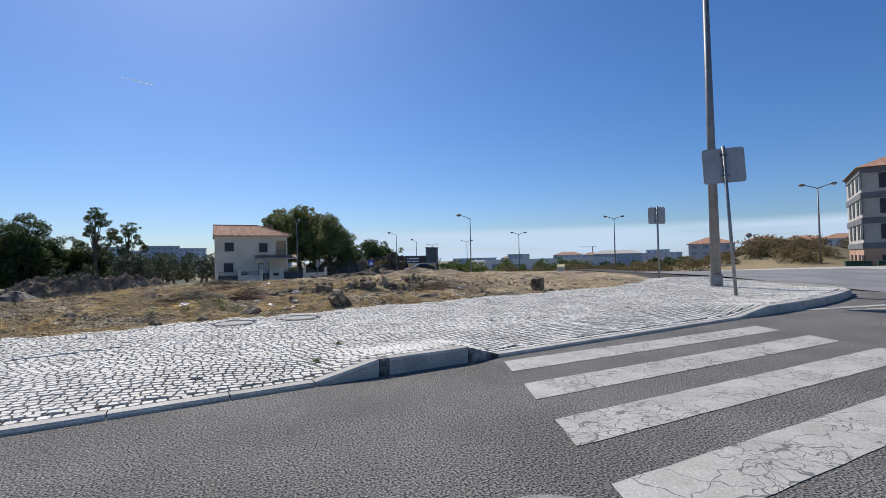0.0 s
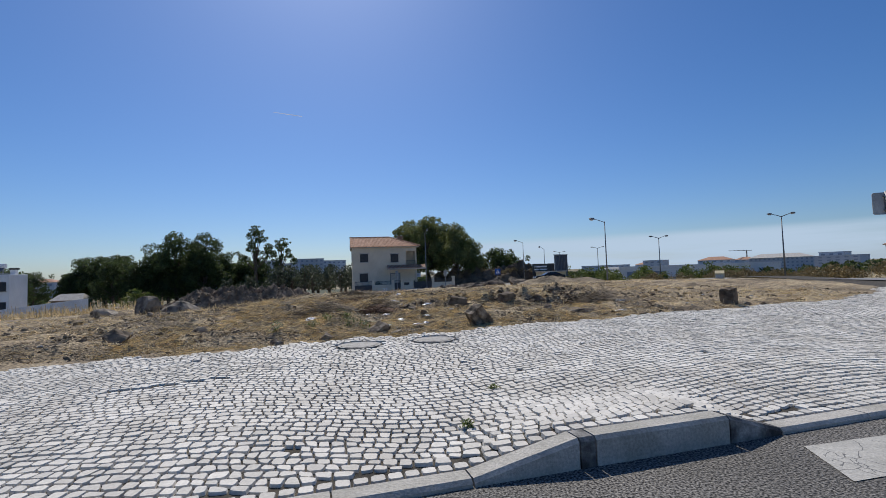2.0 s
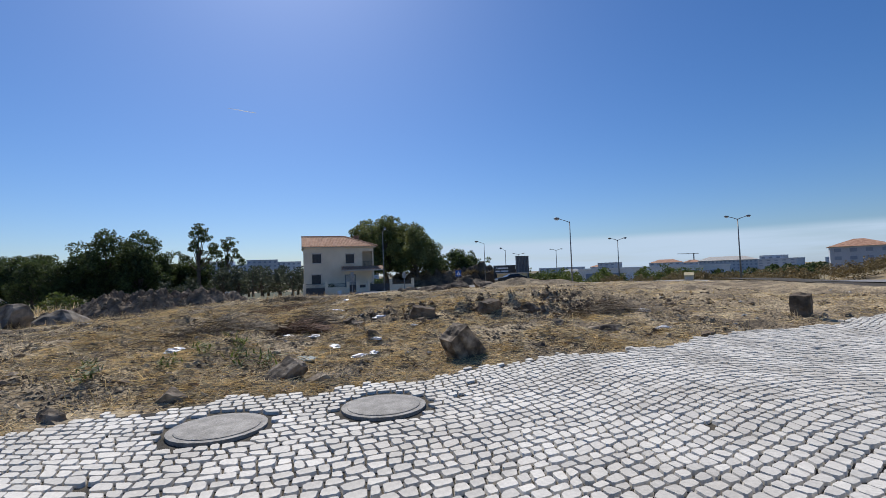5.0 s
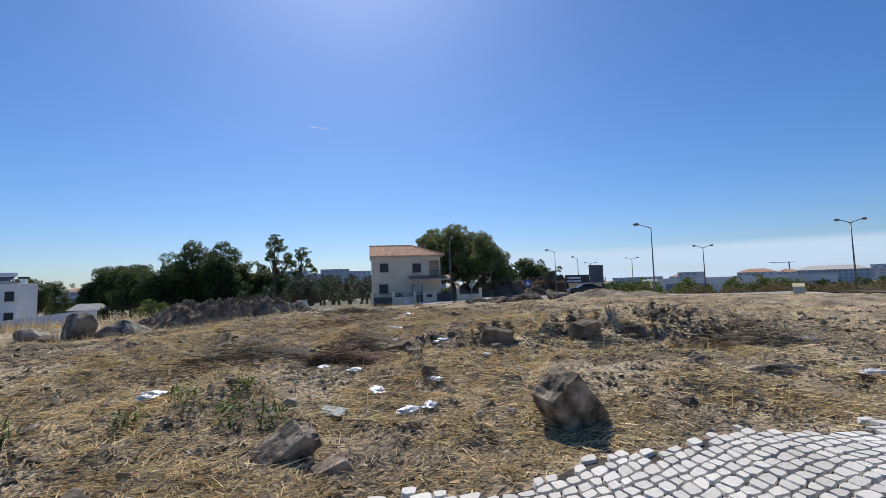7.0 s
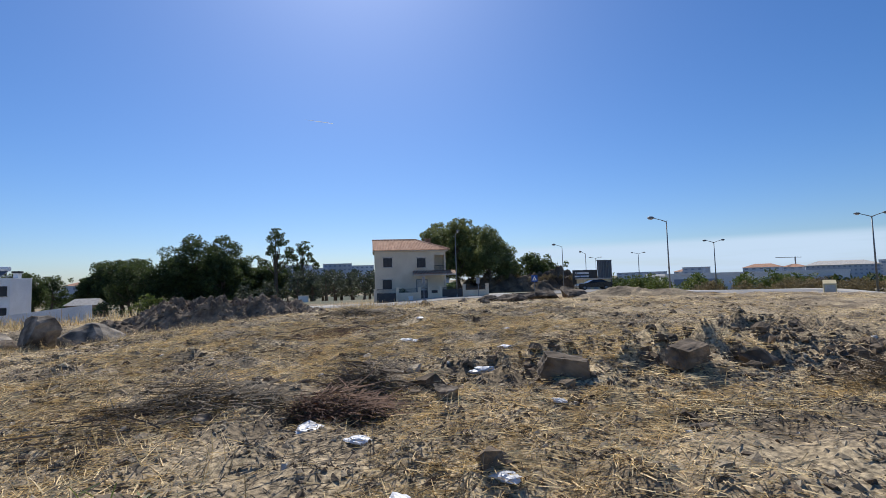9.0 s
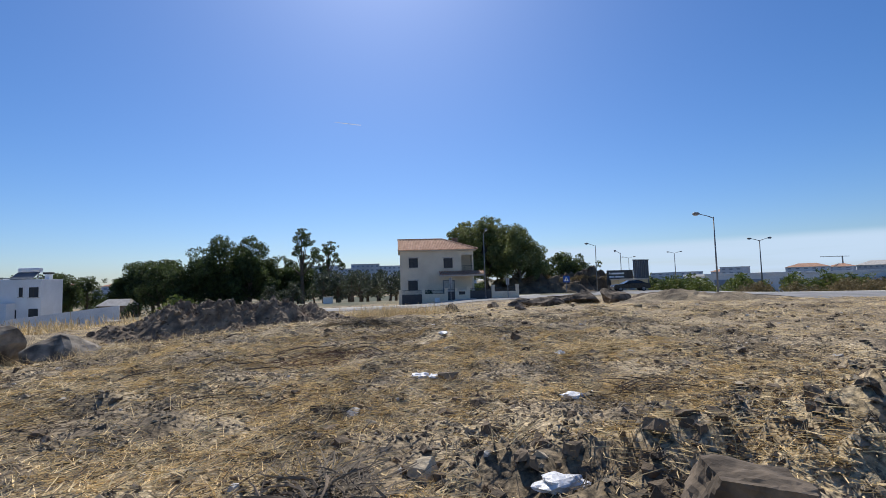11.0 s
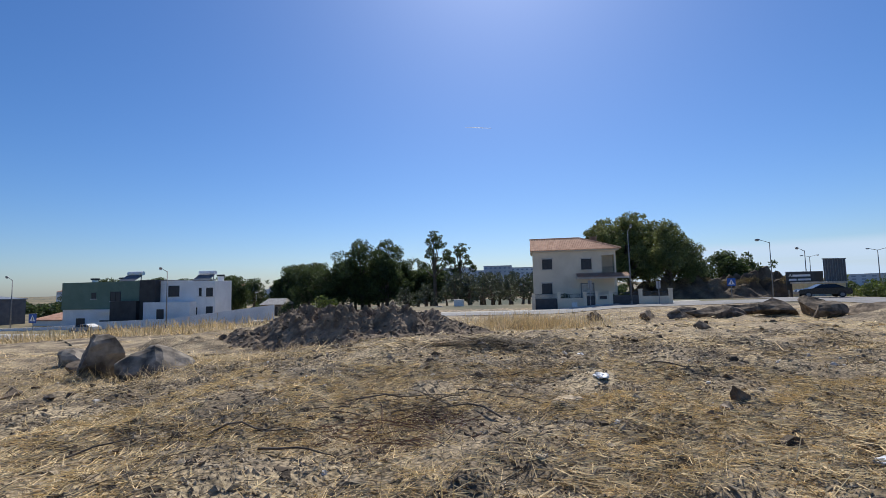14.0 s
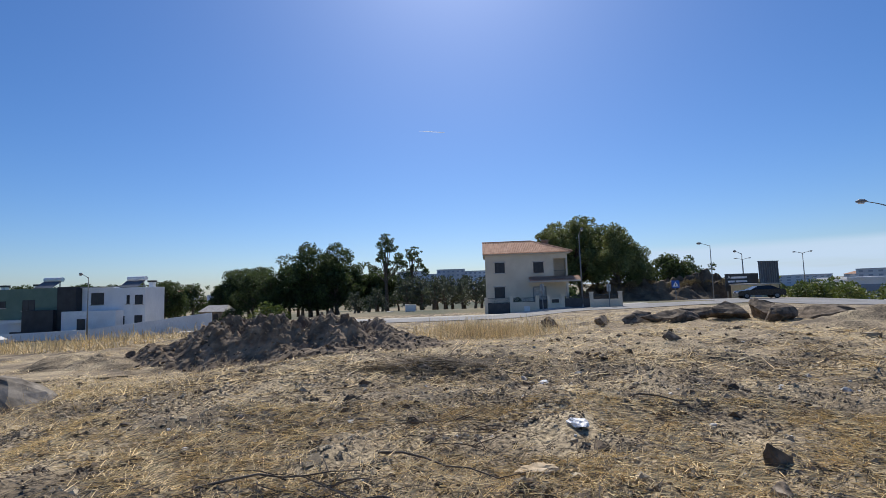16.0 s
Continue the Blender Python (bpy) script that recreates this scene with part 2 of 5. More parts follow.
class Shape:
    """Vertices and faces of one mesh."""

    def __init__(self):
        self.v, self.f = [], []

    def add(self, verts, faces):
        k = len(self.v)
        self.v += [tuple(p) for p in verts]
        self.f += [tuple(i + k for i in f) for f in faces]
        return self

    def box(self, a, b, c=0.0):
        x0, y0, z0 = (min(p, q) for p, q in zip(a, b))
        x1, y1, z1 = (max(p, q) for p, q in zip(a, b))
        if not c:
            v = [(x, y, z) for z in (z0, z1) for x, y in ((x0, y0), (x1, y0), (x1, y1), (x0, y1))]
            return self.add(v, [(3, 2, 1, 0), (4, 5, 6, 7), (0, 1, 5, 4), (1, 2, 6, 5), (2, 3, 7, 6), (3, 0, 4, 7)])
        bm = bmesh.new()
        bmesh.ops.create_cube(bm, size=1, matrix=Matrix.LocRotScale(((x0 + x1) / 2, (y0 + y1) / 2, (z0 + z1) / 2), None, (x1 - x0, y1 - y0, z1 - z0)))
        bmesh.ops.bevel(bm, geom=bm.edges[:], offset=c, segments=2, affect="EDGES", profile=0.5)
        return self.bm(bm)

    def bm(self, bm):
        bm.verts.index_update()
        self.add([v.co[:] for v in bm.verts], [[v.index for v in f.verts] for f in bm.faces])
        bm.free()
        return self

    def tube(self, points, radii, n=10, caps=True):
        """A round bar through the points."""
        k = len(self.v)
        pts = [Vector(p) for p in points]
        for i, p in enumerate(pts):
            d = (pts[min(i + 1, len(pts) - 1)] - pts[max(i - 1, 0)]).normalized()
            a = d.cross(Vector((0, 0, 1)) if abs(d.z) < 0.9 else Vector((1, 0, 0))).normalized()
            b = d.cross(a)
            r = radii[i] if isinstance(radii, (list, tuple)) else radii
            for j in range(n):
                w = 2 * math.pi * j / n
                self.v.append(tuple(p + a * (r * math.cos(w)) + b * (r * math.sin(w))))
        for i in range(len(pts) - 1):
            for j in range(n):
                j2 = (j + 1) % n
                self.f.append((k + i * n + j, k + i * n + j2, k + (i + 1) * n + j2, k + (i + 1) * n + j))
        if caps:
            self.f.append(tuple(k + j for j in range(n))[::-1])
            self.f.append(tuple(k + (len(pts) - 1) * n + j for j in range(n)))
        return self

    def mesh(self, name, mat, smooth=False):
        me = bpy.data.meshes.new(name)
        me.from_pydata(self.v, [], self.f)
        me.materials.append(mat)
        if smooth:
            me.shade_smooth()
        me.update()
        return me


def part(name, shape, mat, parent=None, label="", at=None, smooth=False):
    ob = new(name, shape if isinstance(shape, bpy.types.Mesh) else shape.mesh(name, mat, smooth))
    if parent is not None:
        ob.parent = parent
    if at is not None:
        ob.matrix_basis = at
    if label:
        ob["label"] = label
    return ob


def thing(name, at, label, category, group="", kind=""):
    ob = new(name)
    ob.empty_display_size = 0.1
    ob.matrix_basis = at
    return tagged(ob, label, category, group, kind)


def arrays_mesh(name, verts, faces, mat, smooth=False):
    """A mesh from numpy arrays; faces all of one size."""
    me = bpy.data.meshes.new(name)
    k = faces.shape[1]
    me.vertices.add(len(verts))
    me.vertices.foreach_set("co", np.ascontiguousarray(verts, dtype=np.float32).ravel())
    me.loops.add(faces.size)
    me.loops.foreach_set("vertex_index", np.ascontiguousarray(faces, dtype=np.int32).ravel())
    me.polygons.add(len(faces))
    me.polygons.foreach_set("loop_start", np.arange(0, faces.size, k, dtype=np.int32))
    me.update(calc_edges=True)
    me.materials.append(mat)
    if smooth:
        me.shade_smooth()
    else:
        me.shade_flat()
    return me


# ---- the lie of the land ----
rng = np.random.default_rng(7)


def ramp(v, a, b):
    t = np.clip((v - a) / (b - a), 0, 1)
    return t * t * (3 - 2 * t)


def waves(x, y, size, seed, n=14):
    """Smooth uneven ground, about -1 to 1."""
    r = np.random.default_rng(seed)
    out = 0
    for _ in range(n):
        w, k, p = r.uniform(0, 2 * math.pi), r.uniform(0.6, 1.8) * 2 * math.pi / size, r.uniform(0, 6.28)
        out = out + np.sin((x * math.cos(w) + y * math.sin(w)) * k + p)
    return out / math.sqrt(n * 2)


ROAD_A = [(24, -40), (25, -10), (28, 8), (34, 22), (41, 42), (45, 60), (45, 85), (42, 112), (48, 150)]
ROAD_B = [(-130, 66), (-90, 69), (-45, 70), (-20, 70), (0, 74), (15, 80), (28, 87), (45, 92)]


def to_line(x, y, line):
    """Distance to a broken line, for arrays."""
    best = np.full(np.shape(x), 1e9)
    for (ax, ay), (bx, by) in zip(line, line[1:]):
        dx, dy = bx - ax, by - ay
        t = np.clip(((x - ax) * dx + (y - ay) * dy) / (dx * dx + dy * dy), 0, 1)
        best = np.minimum(best, np.hypot(x - ax - t * dx, y - ay - t * dy))
    return best


def kerb_y(x):
    return 7.05 + 0.075 * x + 0.02 * np.maximum(x - 12.5, 0) ** 2


def edge_y(x):
    """Where the paving ends and the field begins."""
    return 12.98 + 0.125 * np.clip(x, -12, 7) + 0.05 * np.clip(x, -12, 0) + 0.1 * np.clip(x - 7, 0, 30) + 0.07 * np.clip(x - 13, 0, 30) ** 1.9 + 0.13 * np.sin(x * 1.7) + 0.07 * np.sin(x * 5.1 + 1)


def kerb_top(x):
    """The kerb is dropped to the road but for a short raised piece and the corner."""
    x = np.asarray(x, float)
    up = np.clip((x - 1.85) / 0.75, 0, 1) * np.clip((4.35 - x) / 0.5, 0, 1) + np.clip((x - 10.6) / 1.2, 0, 1)
    return 0.035 + 0.15 * up


def pave_z(x, y):
    d = np.maximum(y - kerb_y(x), 0)
    inner = 0.05 + 0.02 * np.clip(d, 0, 7) + 0.006 * np.clip(x, -4, 12)
    near = 1 - ramp(d, 0.15, 1.6)
    return kerb_top(x) * near + inner * (1 - near)


def right_x(y):
    """The corner's edge on the side road."""
    return 19.6 + 0.62 * (y - 10)


def land(x, y, rough=True):
    """Height of the ground without the roads' and paving's own sheets."""
    x, y = np.asarray(x, float), np.asarray(y, float)
    z = -0.08 + 0.0 * x
    z = z + 0.23 * ramp(y, 7.5, 14) + 0.12 * ramp(y, 13, 17)
    start = 31 + 4 * ramp(x, -2, 8)
    z = z - 1.15 * ramp(y, start, start + 14) * (1 - 0.45 * ramp(x, 4, 14))
    z = z - 0.75 * ramp(y, 48, 82) - 2.2 * ramp(y, 95, 150)
    z = z - 0.7 * ramp(-x, 1, 8) * ramp(y, 20, 30) * (1 - ramp(y, 36, 46))
    z = z - 2.3 * ramp(-x, 12, 55) * ramp(y, 26, 62)
    z = z - 0.9 * ramp(x, 22, 50) * ramp(y, 12, 40) * (1 - ramp(y, 46, 60)) - 1.5 * ramp(x, 46, 75) * ramp(y, 20, 60)
    z = z + 5.0 * np.exp(-(((x - 95) / 15) ** 2 + ((y - 48) / 11) ** 2)) + 2.2 * np.exp(-(((x - 122) / 24) ** 2 + ((y - 62) / 18) ** 2))
    z = z + 5.0 * ramp(np.hypot(x, y), 260, 900) * ramp(x, 60, 400) 
    if rough:
        field = ramp(y, edge_y(x), edge_y(x) + 1.2) * (1 - ramp(np.hypot(x - 3, y - 25), 55, 80))
        field = field * ramp(to_line(x, y, ROAD_A), 6.5, 9) * ramp(to_line(x, y, ROAD_B), 6, 9)
        z = z + field * (0.09 * waves(x, y, 3.5, 1) + 0.05 * waves(x, y, 1.1, 2) + 0.038 * waves(x, y, 0.42, 3))
        ridge = 0.3 * np.exp(-(((x - 6.3) / 3.4) ** 2 + ((y - 19.2) / 0.8) ** 2)) + 0.3 * np.exp(-(((x - 9.3) / 2.6) ** 2 + ((y - 21.0) / 1.0) ** 2))
        z = z + ridge * (0.75 + 0.7 * waves(x, y, 0.9, 12) + 0.55 * waves(x, y, 0.45, 13))
        far = ramp(np.hypot(x, y), 90, 160)
        z = z + far * 0.5 * waves(x, y, 60, 4)
    return z


def ground_z(x, y):
    return float(land(np.array([x]), np.array([y]))[0])

# ---- ground, roads and paving ----


def spaced(lo, hi, step, out_lo, out_hi, grow=1.13):
    mid = list(np.arange(lo, hi, step))
    for sign, start, end in ((1, hi, out_hi), (-1, lo, out_lo)):
        s, v, run = step, start, []
        while (v < end) if sign > 0 else (v > end):
            run.append(v)
            s *= grow if s < 1.2 or abs(v) > 170 else 1.0
            v += sign * s
        run.append(end)
        mid = mid + run if sign > 0 else run[::-1] + mid
    return np.unique(np.round(mid, 4))


gx, gy = spaced(-12, 20, 0.13, -2600, 2600), spaced(12.5, 42, 0.13, -2600, 2600)
GX, GY = np.meshgrid(gx, gy)
GZ = land(GX, GY)
GZ = GZ - 0.25 * (GY < edge_y(GX) - 0.25) * (GX < right_x(GY))
nx, ny = len(gx), len(gy)
quad = (np.arange(ny - 1)[:, None] * nx + np.arange(nx - 1)[None, :]).ravel()
gf = np.stack([quad, quad + 1, quad + nx + 1, quad + nx], 1)
gme = arrays_mesh("ground", np.stack([GX.ravel(), GY.ravel(), GZ.ravel()], 1), gf, SOIL, True)
gme.materials.append(FAR_LAND)
centre = np.hypot(GX.ravel()[quad] - 3, GY.ravel()[quad] - 25)
gme.polygons.foreach_set("material_index", (centre > 62).astype(np.int32))
tagged(new("ground", gme), "dry bare earth of a cleared building plot", "ground", kind="structure")


def strip(name, line, width, lift, mat, label, shift=0.0, step=1.5, across=7, thick=0.0):
    """A road laid on the land along a smooth line."""
    pts, v, f = [], [], []
    p = [Vector((*q, 0)) for q in line]
    for i in range(len(p) - 1):
        a, b, c, d = p[max(i - 1, 0)], p[i], p[i + 1], p[min(i + 2, len(p) - 1)]
        n = max(2, int((c - b).length / step))
        for k in range(n):
            t = k / n
            pts.append(0.5 * (2 * b + (c - a) * t + (2 * a - 5 * b + 4 * c - d) * t * t + (3 * b - a - 3 * c + d) * t ** 3))
    for i, q in enumerate(pts):
        d = (pts[min(i + 1, len(pts) - 1)] - pts[max(i - 1, 0)]).normalized()
        s = Vector((d.y, -d.x, 0))
        for j in range(across):
            w = q + s * (shift + width * (j / (across - 1) - 0.5))
            edge = thick if j in (0, across - 1) else 0
            v.append((w.x, w.y, float(land(w.x, w.y, False)) + lift - edge))
    for i in range(len(pts) - 1):
        for j in range(across - 1):
            k = i * across + j
            f.append((k, k + 1, k + across + 1, k + across))
    return tagged(new(name, Shape().add(v, f).mesh(name, mat)), label, "road", kind="structure")


strip("road_side", ROAD_A, 15, 0.045, FAR_ROAD, "pale worn asphalt side road")
strip("road_back", ROAD_B, 8, 0.05, FAR_ROAD, "pale worn asphalt road before the houses")
strip("pavement_side", ROAD_A[2:7], 2.6, 0.15, KERB, "pale stone pavement along the side road", 7.0, thick=0.15)
strip("pavement_back", ROAD_B[:-1], 2.0, 0.14, KERB, "pale stone pavement before the houses", -5.0, thick=0.14)

rx = np.linspace(-70, 25, 120)
rows_v = [(x, y, 0.0) for y in (-14, -9, -4, 1, 4, 6, 8.5, 12) for x in rx]
rows_f = [(j * 120 + i, j * 120 + i + 1, (j + 1) * 120 + i + 1, (j + 1) * 120 + i) for j in range(7) for i in range(119)]
tagged(new("road", Shape().add(rows_v, rows_f).mesh("road", ASPHALT)), "grey worn asphalt road with coarse grain", "road", kind="structure")

# Zebra crossing
zebra = thing("zebra_crossing", pose(0, 0, 0), "cracked white zebra stripes painted on grey asphalt", "crossing")
for i in range(6):
    y1 = 7.14 - 1.04 * i
    lx = 4.27 - 0.46 * i
    s = Shape()
    n = 24
    v, f = [], []
    for k in range(n + 1):
        x = lx + (5.62 + 0.05 * i) * k / n
        wob = 0.004 * math.sin(k * 2.1 + i)
        v += [(x - 0.24 + 0.0 * k, y1 - 0.52 + wob, 0.005), (x, y1 - wob, 0.005)]
        f += [(2 * k, 2 * k + 2, 2 * k + 3, 2 * k + 1)] if k < n else []
    part("stripe", s.add(v, f), PAINT, zebra)
line = thing("road_line", pose(0, 0, 0.006), "faded white give-way line on the asphalt", "road marking")
part("stripe", Shape().add([(12.9, 7.95, 0), (24, 5.4, 0), (24, 5.75, 0), (12.9, 8.15, 0)], [(0, 1, 2, 3)]), PAINT, line)
part("stripe", Shape().add([(13.9, 7.3, 0), (24, 4.6, 0), (24, 4.8, 0), (13.9, 7.45, 0)], [(0, 1, 2, 3)]), PAINT, line)

# Paving bed
px = np.arange(-30, 34, 0.25)
v, f = [], []
for i, x in enumerate(px):
    lo, hi = float(kerb_y(x)) + 0.1, float(edge_y(x)) + 0.02
    if x > 18.6:
        lo = max(lo, 10 + (x - 19.4) / 0.62)
    hi = max(hi, lo + 0.05)
    for k in range(13):
        y = lo + (hi - lo) * k / 12
        v.append((x, y, float(pave_z(x, y)) - 0.013))
f = [(i * 13 + k, (i + 1) * 13 + k, (i + 1) * 13 + k + 1, i * 13 + k + 1) for i in range(len(px) - 1) for k in range(12)]
pavement = tagged(new("pavement", Shape().add(v, f).mesh("pavement", JOINT)), "white limestone cobbled pavement with dark sandy joints", "pavement", kind="structure")

# Kerb stones
kerb = tagged(new("kerb"), "pale concrete kerb, dropped at the crossing", "kerb", kind="structure")
kerb_line = [(x, float(kerb_y(x))) for x in np.concatenate([np.arange(-30, 1.8, 1.0), [1.85, 2.6, 2.72, 3.85, 4.35], np.arange(5.3, 10.5, 1.0), [10.6, 11.8], np.arange(12.6, 18.4, 0.8)])]
kerb_line += [(19.3, 9.75), (19.9, 10.5), (20.4, 11.3), (21.0, 12.3), (21.7, 13.4), (22.4, 14.5), (23.2, 15.8), (24.1, 17.2), (25.2, 19.0)]
for i, ((ax, ay), (bx, by)) in enumerate(zip(kerb_line, kerb_line[1:])):
    d = Vector((bx - ax, by - ay, 0))
    n = Vector((-d.y, d.x, 0)).normalized()
    u = d.normalized() * 0.006
    za, zb = float(kerb_top(ax)) + 0.012, float(kerb_top(bx)) + 0.012
    A, B = Vector((ax, ay, 0)) + u, Vector((bx, by, 0)) - u
    prof = [(0.0, -0.05, 0), (0.0, -0.025, 1), (0.025, 0.0, 1), (0.165, 0.0, 1), (0.165, -0.05, 0)]
    v = []
    for P, zt in ((A, za), (B, zb)):
        for off, dz, top in prof:
            v.append(tuple(P + n * off + Vector((0, 0, zt + dz if top else -0.05))))
    f = [(k, k + 5, k + 6, k + 1) for k in range(4)] + [(0, 1, 2, 3, 4), (9, 8, 7, 6, 5)]
    part("kerb_stone", Shape().add(v, f), KERB_DIRTY if 2.55 < ax < 2.65 or 3.8 < ax < 3.9 else KERB, kerb)

# Cobbles: swinging courses of roughly dressed stones, each fitted to its neighbours
ROW = 0.1
COVERS = [(1.33, 12.45, 0.36), (2.62, 12.5, 0.36)]


def course(uu, vv):
    """The courses swing in wide arcs."""
    return vv - 0.42 * np.cos((uu - 2.2) * 0.84) + 0.06 * np.sin(uu * 1.9 + vv * 0.8) + 0.035 * (uu - 2)


def joint_line(uu, j):
    """A course's wavering lower edge."""
    return j * ROW + 5.6 + 0.007 * np.sin(uu * 17 + j * 2.7) + 0.009 * np.sin(uu * 7.3 + j * 1.9) + 0.005 * np.sin(uu * 41 + j * 5.1)


def cobble_rings(r):
    """Eight corners of every stone's foot and of its face: arrays of stones x 8 x 2."""
    feet, tops = [], []
    for j in range(112):
        ends = -17 + np.cumsum(r.uniform(0.082, 0.132, 480))
        low, high = ends + r.normal(0, 0.007, 480), ends + r.normal(0, 0.011, 480)
        n = len(ends) - 1
        c = r.uniform(0.06, 0.26, (n, 8))
        # corner offsets along the stone (a) and across it (b), walked round from the lower left
        ta = np.stack([c[:, 0], 1 - c[:, 1], 1 + 0 * c[:, 2], 1 + 0 * c[:, 3], 1 - c[:, 4], c[:, 5], 0 * c[:, 6], 0 * c[:, 7]], 1)
        tb = np.stack([0 * c[:, 0], 0 * c[:, 1], c[:, 2], 1 - c[:, 3], 1 + 0 * c[:, 4], 1 + 0 * c[:, 5], 1 - c[:, 6], c[:, 7]], 1)
        for inset, store in ((r.uniform(0.002, 0.0065, (n, 4)), feet), (r.uniform(0.0065, 0.013, (n, 4)), tops)):
            left = np.stack([low[:-1], high[:-1]], 1)[:, None, :]
            right = np.stack([low[1:], high[1:]], 1)[:, None, :]
            L = left[..., 0] * (1 - tb) + left[..., 1] * tb + inset[:, :1]
            R = right[..., 0] * (1 - tb) + right[..., 1] * tb - inset[:, 1:2]
            uu = L * (1 - ta) + R * ta
            B, T = joint_line(uu, j) + inset[:, 2:3], joint_line(uu, j + 1) - inset[:, 3:]
            vv = B * (1 - tb) + T * tb
            store.append(np.stack([uu + 0.05 * np.sin(vv * 2.3), course(uu, vv)], 2))
    return np.concatenate(feet), np.concatenate(tops)


feet, tops = cobble_rings(rng)
mid = tops.mean(1)
cx, cy = mid[:, 0], mid[:, 1]
keep = (cy > kerb_y(cx) + 0.345) & (cy < edge_y(cx) + 0.05 * rng.normal(size=len(cx))) & (cx < right_x(cy) - 0.45) & (cx > -15)
for mx, my, mr in COVERS:
    keep &= np.hypot(cx - mx, cy - my) > mr + 0.06
keep &= ~((np.abs(cy - 10.72 - 0.3 * (cx + 0.3)) < 0.05) & (cx > -1.6) & (cx < -0.35))
keep &= rng.uniform(size=len(cx)) > 0.004
feet, tops, cx, cy = feet[keep], tops[keep], cx[keep], cy[keep]
# the edging course along the kerb
ex = np.arange(-15, 18.4, 0.11)
ring_x, ring_y = np.array([-0.7, 0.7, 1, 1, 0.7, -0.7, -1, -1]), np.array([-1, -1, -0.7, 0.7, 1, 1, 0.7, -0.7])
edge_mid = np.stack([ex, kerb_y(ex) + 0.25], 1)
for half, store in ((0.0515, "feet"), (0.046, "tops")):
    ring = edge_mid[:, None, :] + half * np.stack([ring_x, ring_y], 1)[None] * rng.uniform(0.9, 1.0, (len(ex), 8, 1))
    if store == "feet":
        feet = np.concatenate([feet, ring])
    else:
        tops = np.concatenate([tops, ring])
cx, cy = np.concatenate([cx, ex]), np.concatenate([cy, edge_mid[:, 1]])


def cobble_solid(foot, top, x, y, r):
    """Sixteen corners of each stone, its face a little tilted."""
    n = len(x)
    z = (pave_z(x, y) + r.normal(0, 0.002, n))[:, None]
    tip = r.normal(0, 0.02, (n, 2, 1))
    out = np.zeros((n, 16, 3))
    out[:, :8, :2], out[:, 8:, :2] = foot, top
    out[:, :8, 2] = z - 0.02
    out[:, 8:, 2] = z + 0.009 + tip[:, 0] * (top[:, :, 0] - x[:, None]) + tip[:, 1] * (top[:, :, 1] - y[:, None])
    return out


COBBLE_FACES = np.array([(a, (a + 1) % 8, (a + 1) % 8 + 8, a + 8) for a in range(8)] + [(8, 9, 10, 11), (11, 12, 15, 8), (12, 13, 14, 15)])
blocks = cobble_solid(feet, tops, cx, cy, rng)
near = (cx > 1.2) & (cx < 2.9) & (cy > 9.6) & (cy < 11.4)
far_blocks = blocks[~near]
faces = (np.arange(len(far_blocks))[:, None, None] * 16 + COBBLE_FACES[None]).reshape(-1, 4)
stones = new("cobbles", arrays_mesh("cobbles", far_blocks.reshape(-1, 3), faces, COBBLE))
stones.parent = pavement
tagged(stones, "white limestone cobbles", kind="stuff")

# ---- covering of the field: straw, stalks, clods ----


def scatter(n, box, r, density=None):
    x, y = r.uniform(box[0], box[1], n), r.uniform(box[2], box[3], n)
    ok = (y > edge_y(x) + 0.02 + 0.25 * r.uniform(size=n)) & (to_line(x, y, ROAD_A) > 9) & (to_line(x, y, ROAD_B) > 5.5)
    if density is not None:
        ok &= r.uniform(size=n) < density(x, y)
    return x[ok], y[ok]


def blades(name, x, y, r, length, width, tilt, mat, label, lift=0.0, zs=None):
    """Loose stalks, each a bent strip of two quads."""
    n = len(x)
    z = (land(x, y) if zs is None else zs) + lift
    a, t = r.uniform(0, 2 * math.pi, n), np.abs(r.normal(0, tilt, n))
    L, w = length * r.uniform(0.4, 1.3, n), width * r.uniform(0.6, 1.4, n)
    dx, dy, dz = np.cos(a) * np.cos(t), np.sin(a) * np.cos(t), np.sin(t)
    px_, py_ = -np.sin(a) * w / 2, np.cos(a) * w / 2
    bend = r.uniform(-0.25, 0.1, n)
    v = np.zeros((n, 6, 3))
    for k, s in enumerate((0.0, 0.5, 1.0)):
        for side, sg in ((0, 1), (1, -1)):
            q = 1 - 0.6 * s
            v[:, k * 2 + side, 0] = x + dx * L * s + sg * px_ * q + (bend * -py_ * 8 * s * s)
            v[:, k * 2 + side, 1] = y + dy * L * s + sg * py_ * q + (bend * px_ * 8 * s * s)
            v[:, k * 2 + side, 2] = z + 0.008 + dz * L * s + bend * L * s * s * 0.5 * (dz > 0.3) + sg * 0.002
    f = (np.arange(n)[:, None, None] * 6 + np.array([(0, 1, 3, 2), (2, 3, 5, 4)])[None]).reshape(-1, 4)
    ob = new(name, arrays_mesh(name, v.reshape(-1, 3), f, mat))
    return tagged(ob, label, "dry grass", kind="stuff")


def patchy(seed, size=3.0, bias=0.0):
    return lambda x, y: np.clip(0.5 + bias + 0.9 * waves(x, y, size, seed) + 0.3 * waves(x, y, size / 3, seed + 1), 0.03, 1)


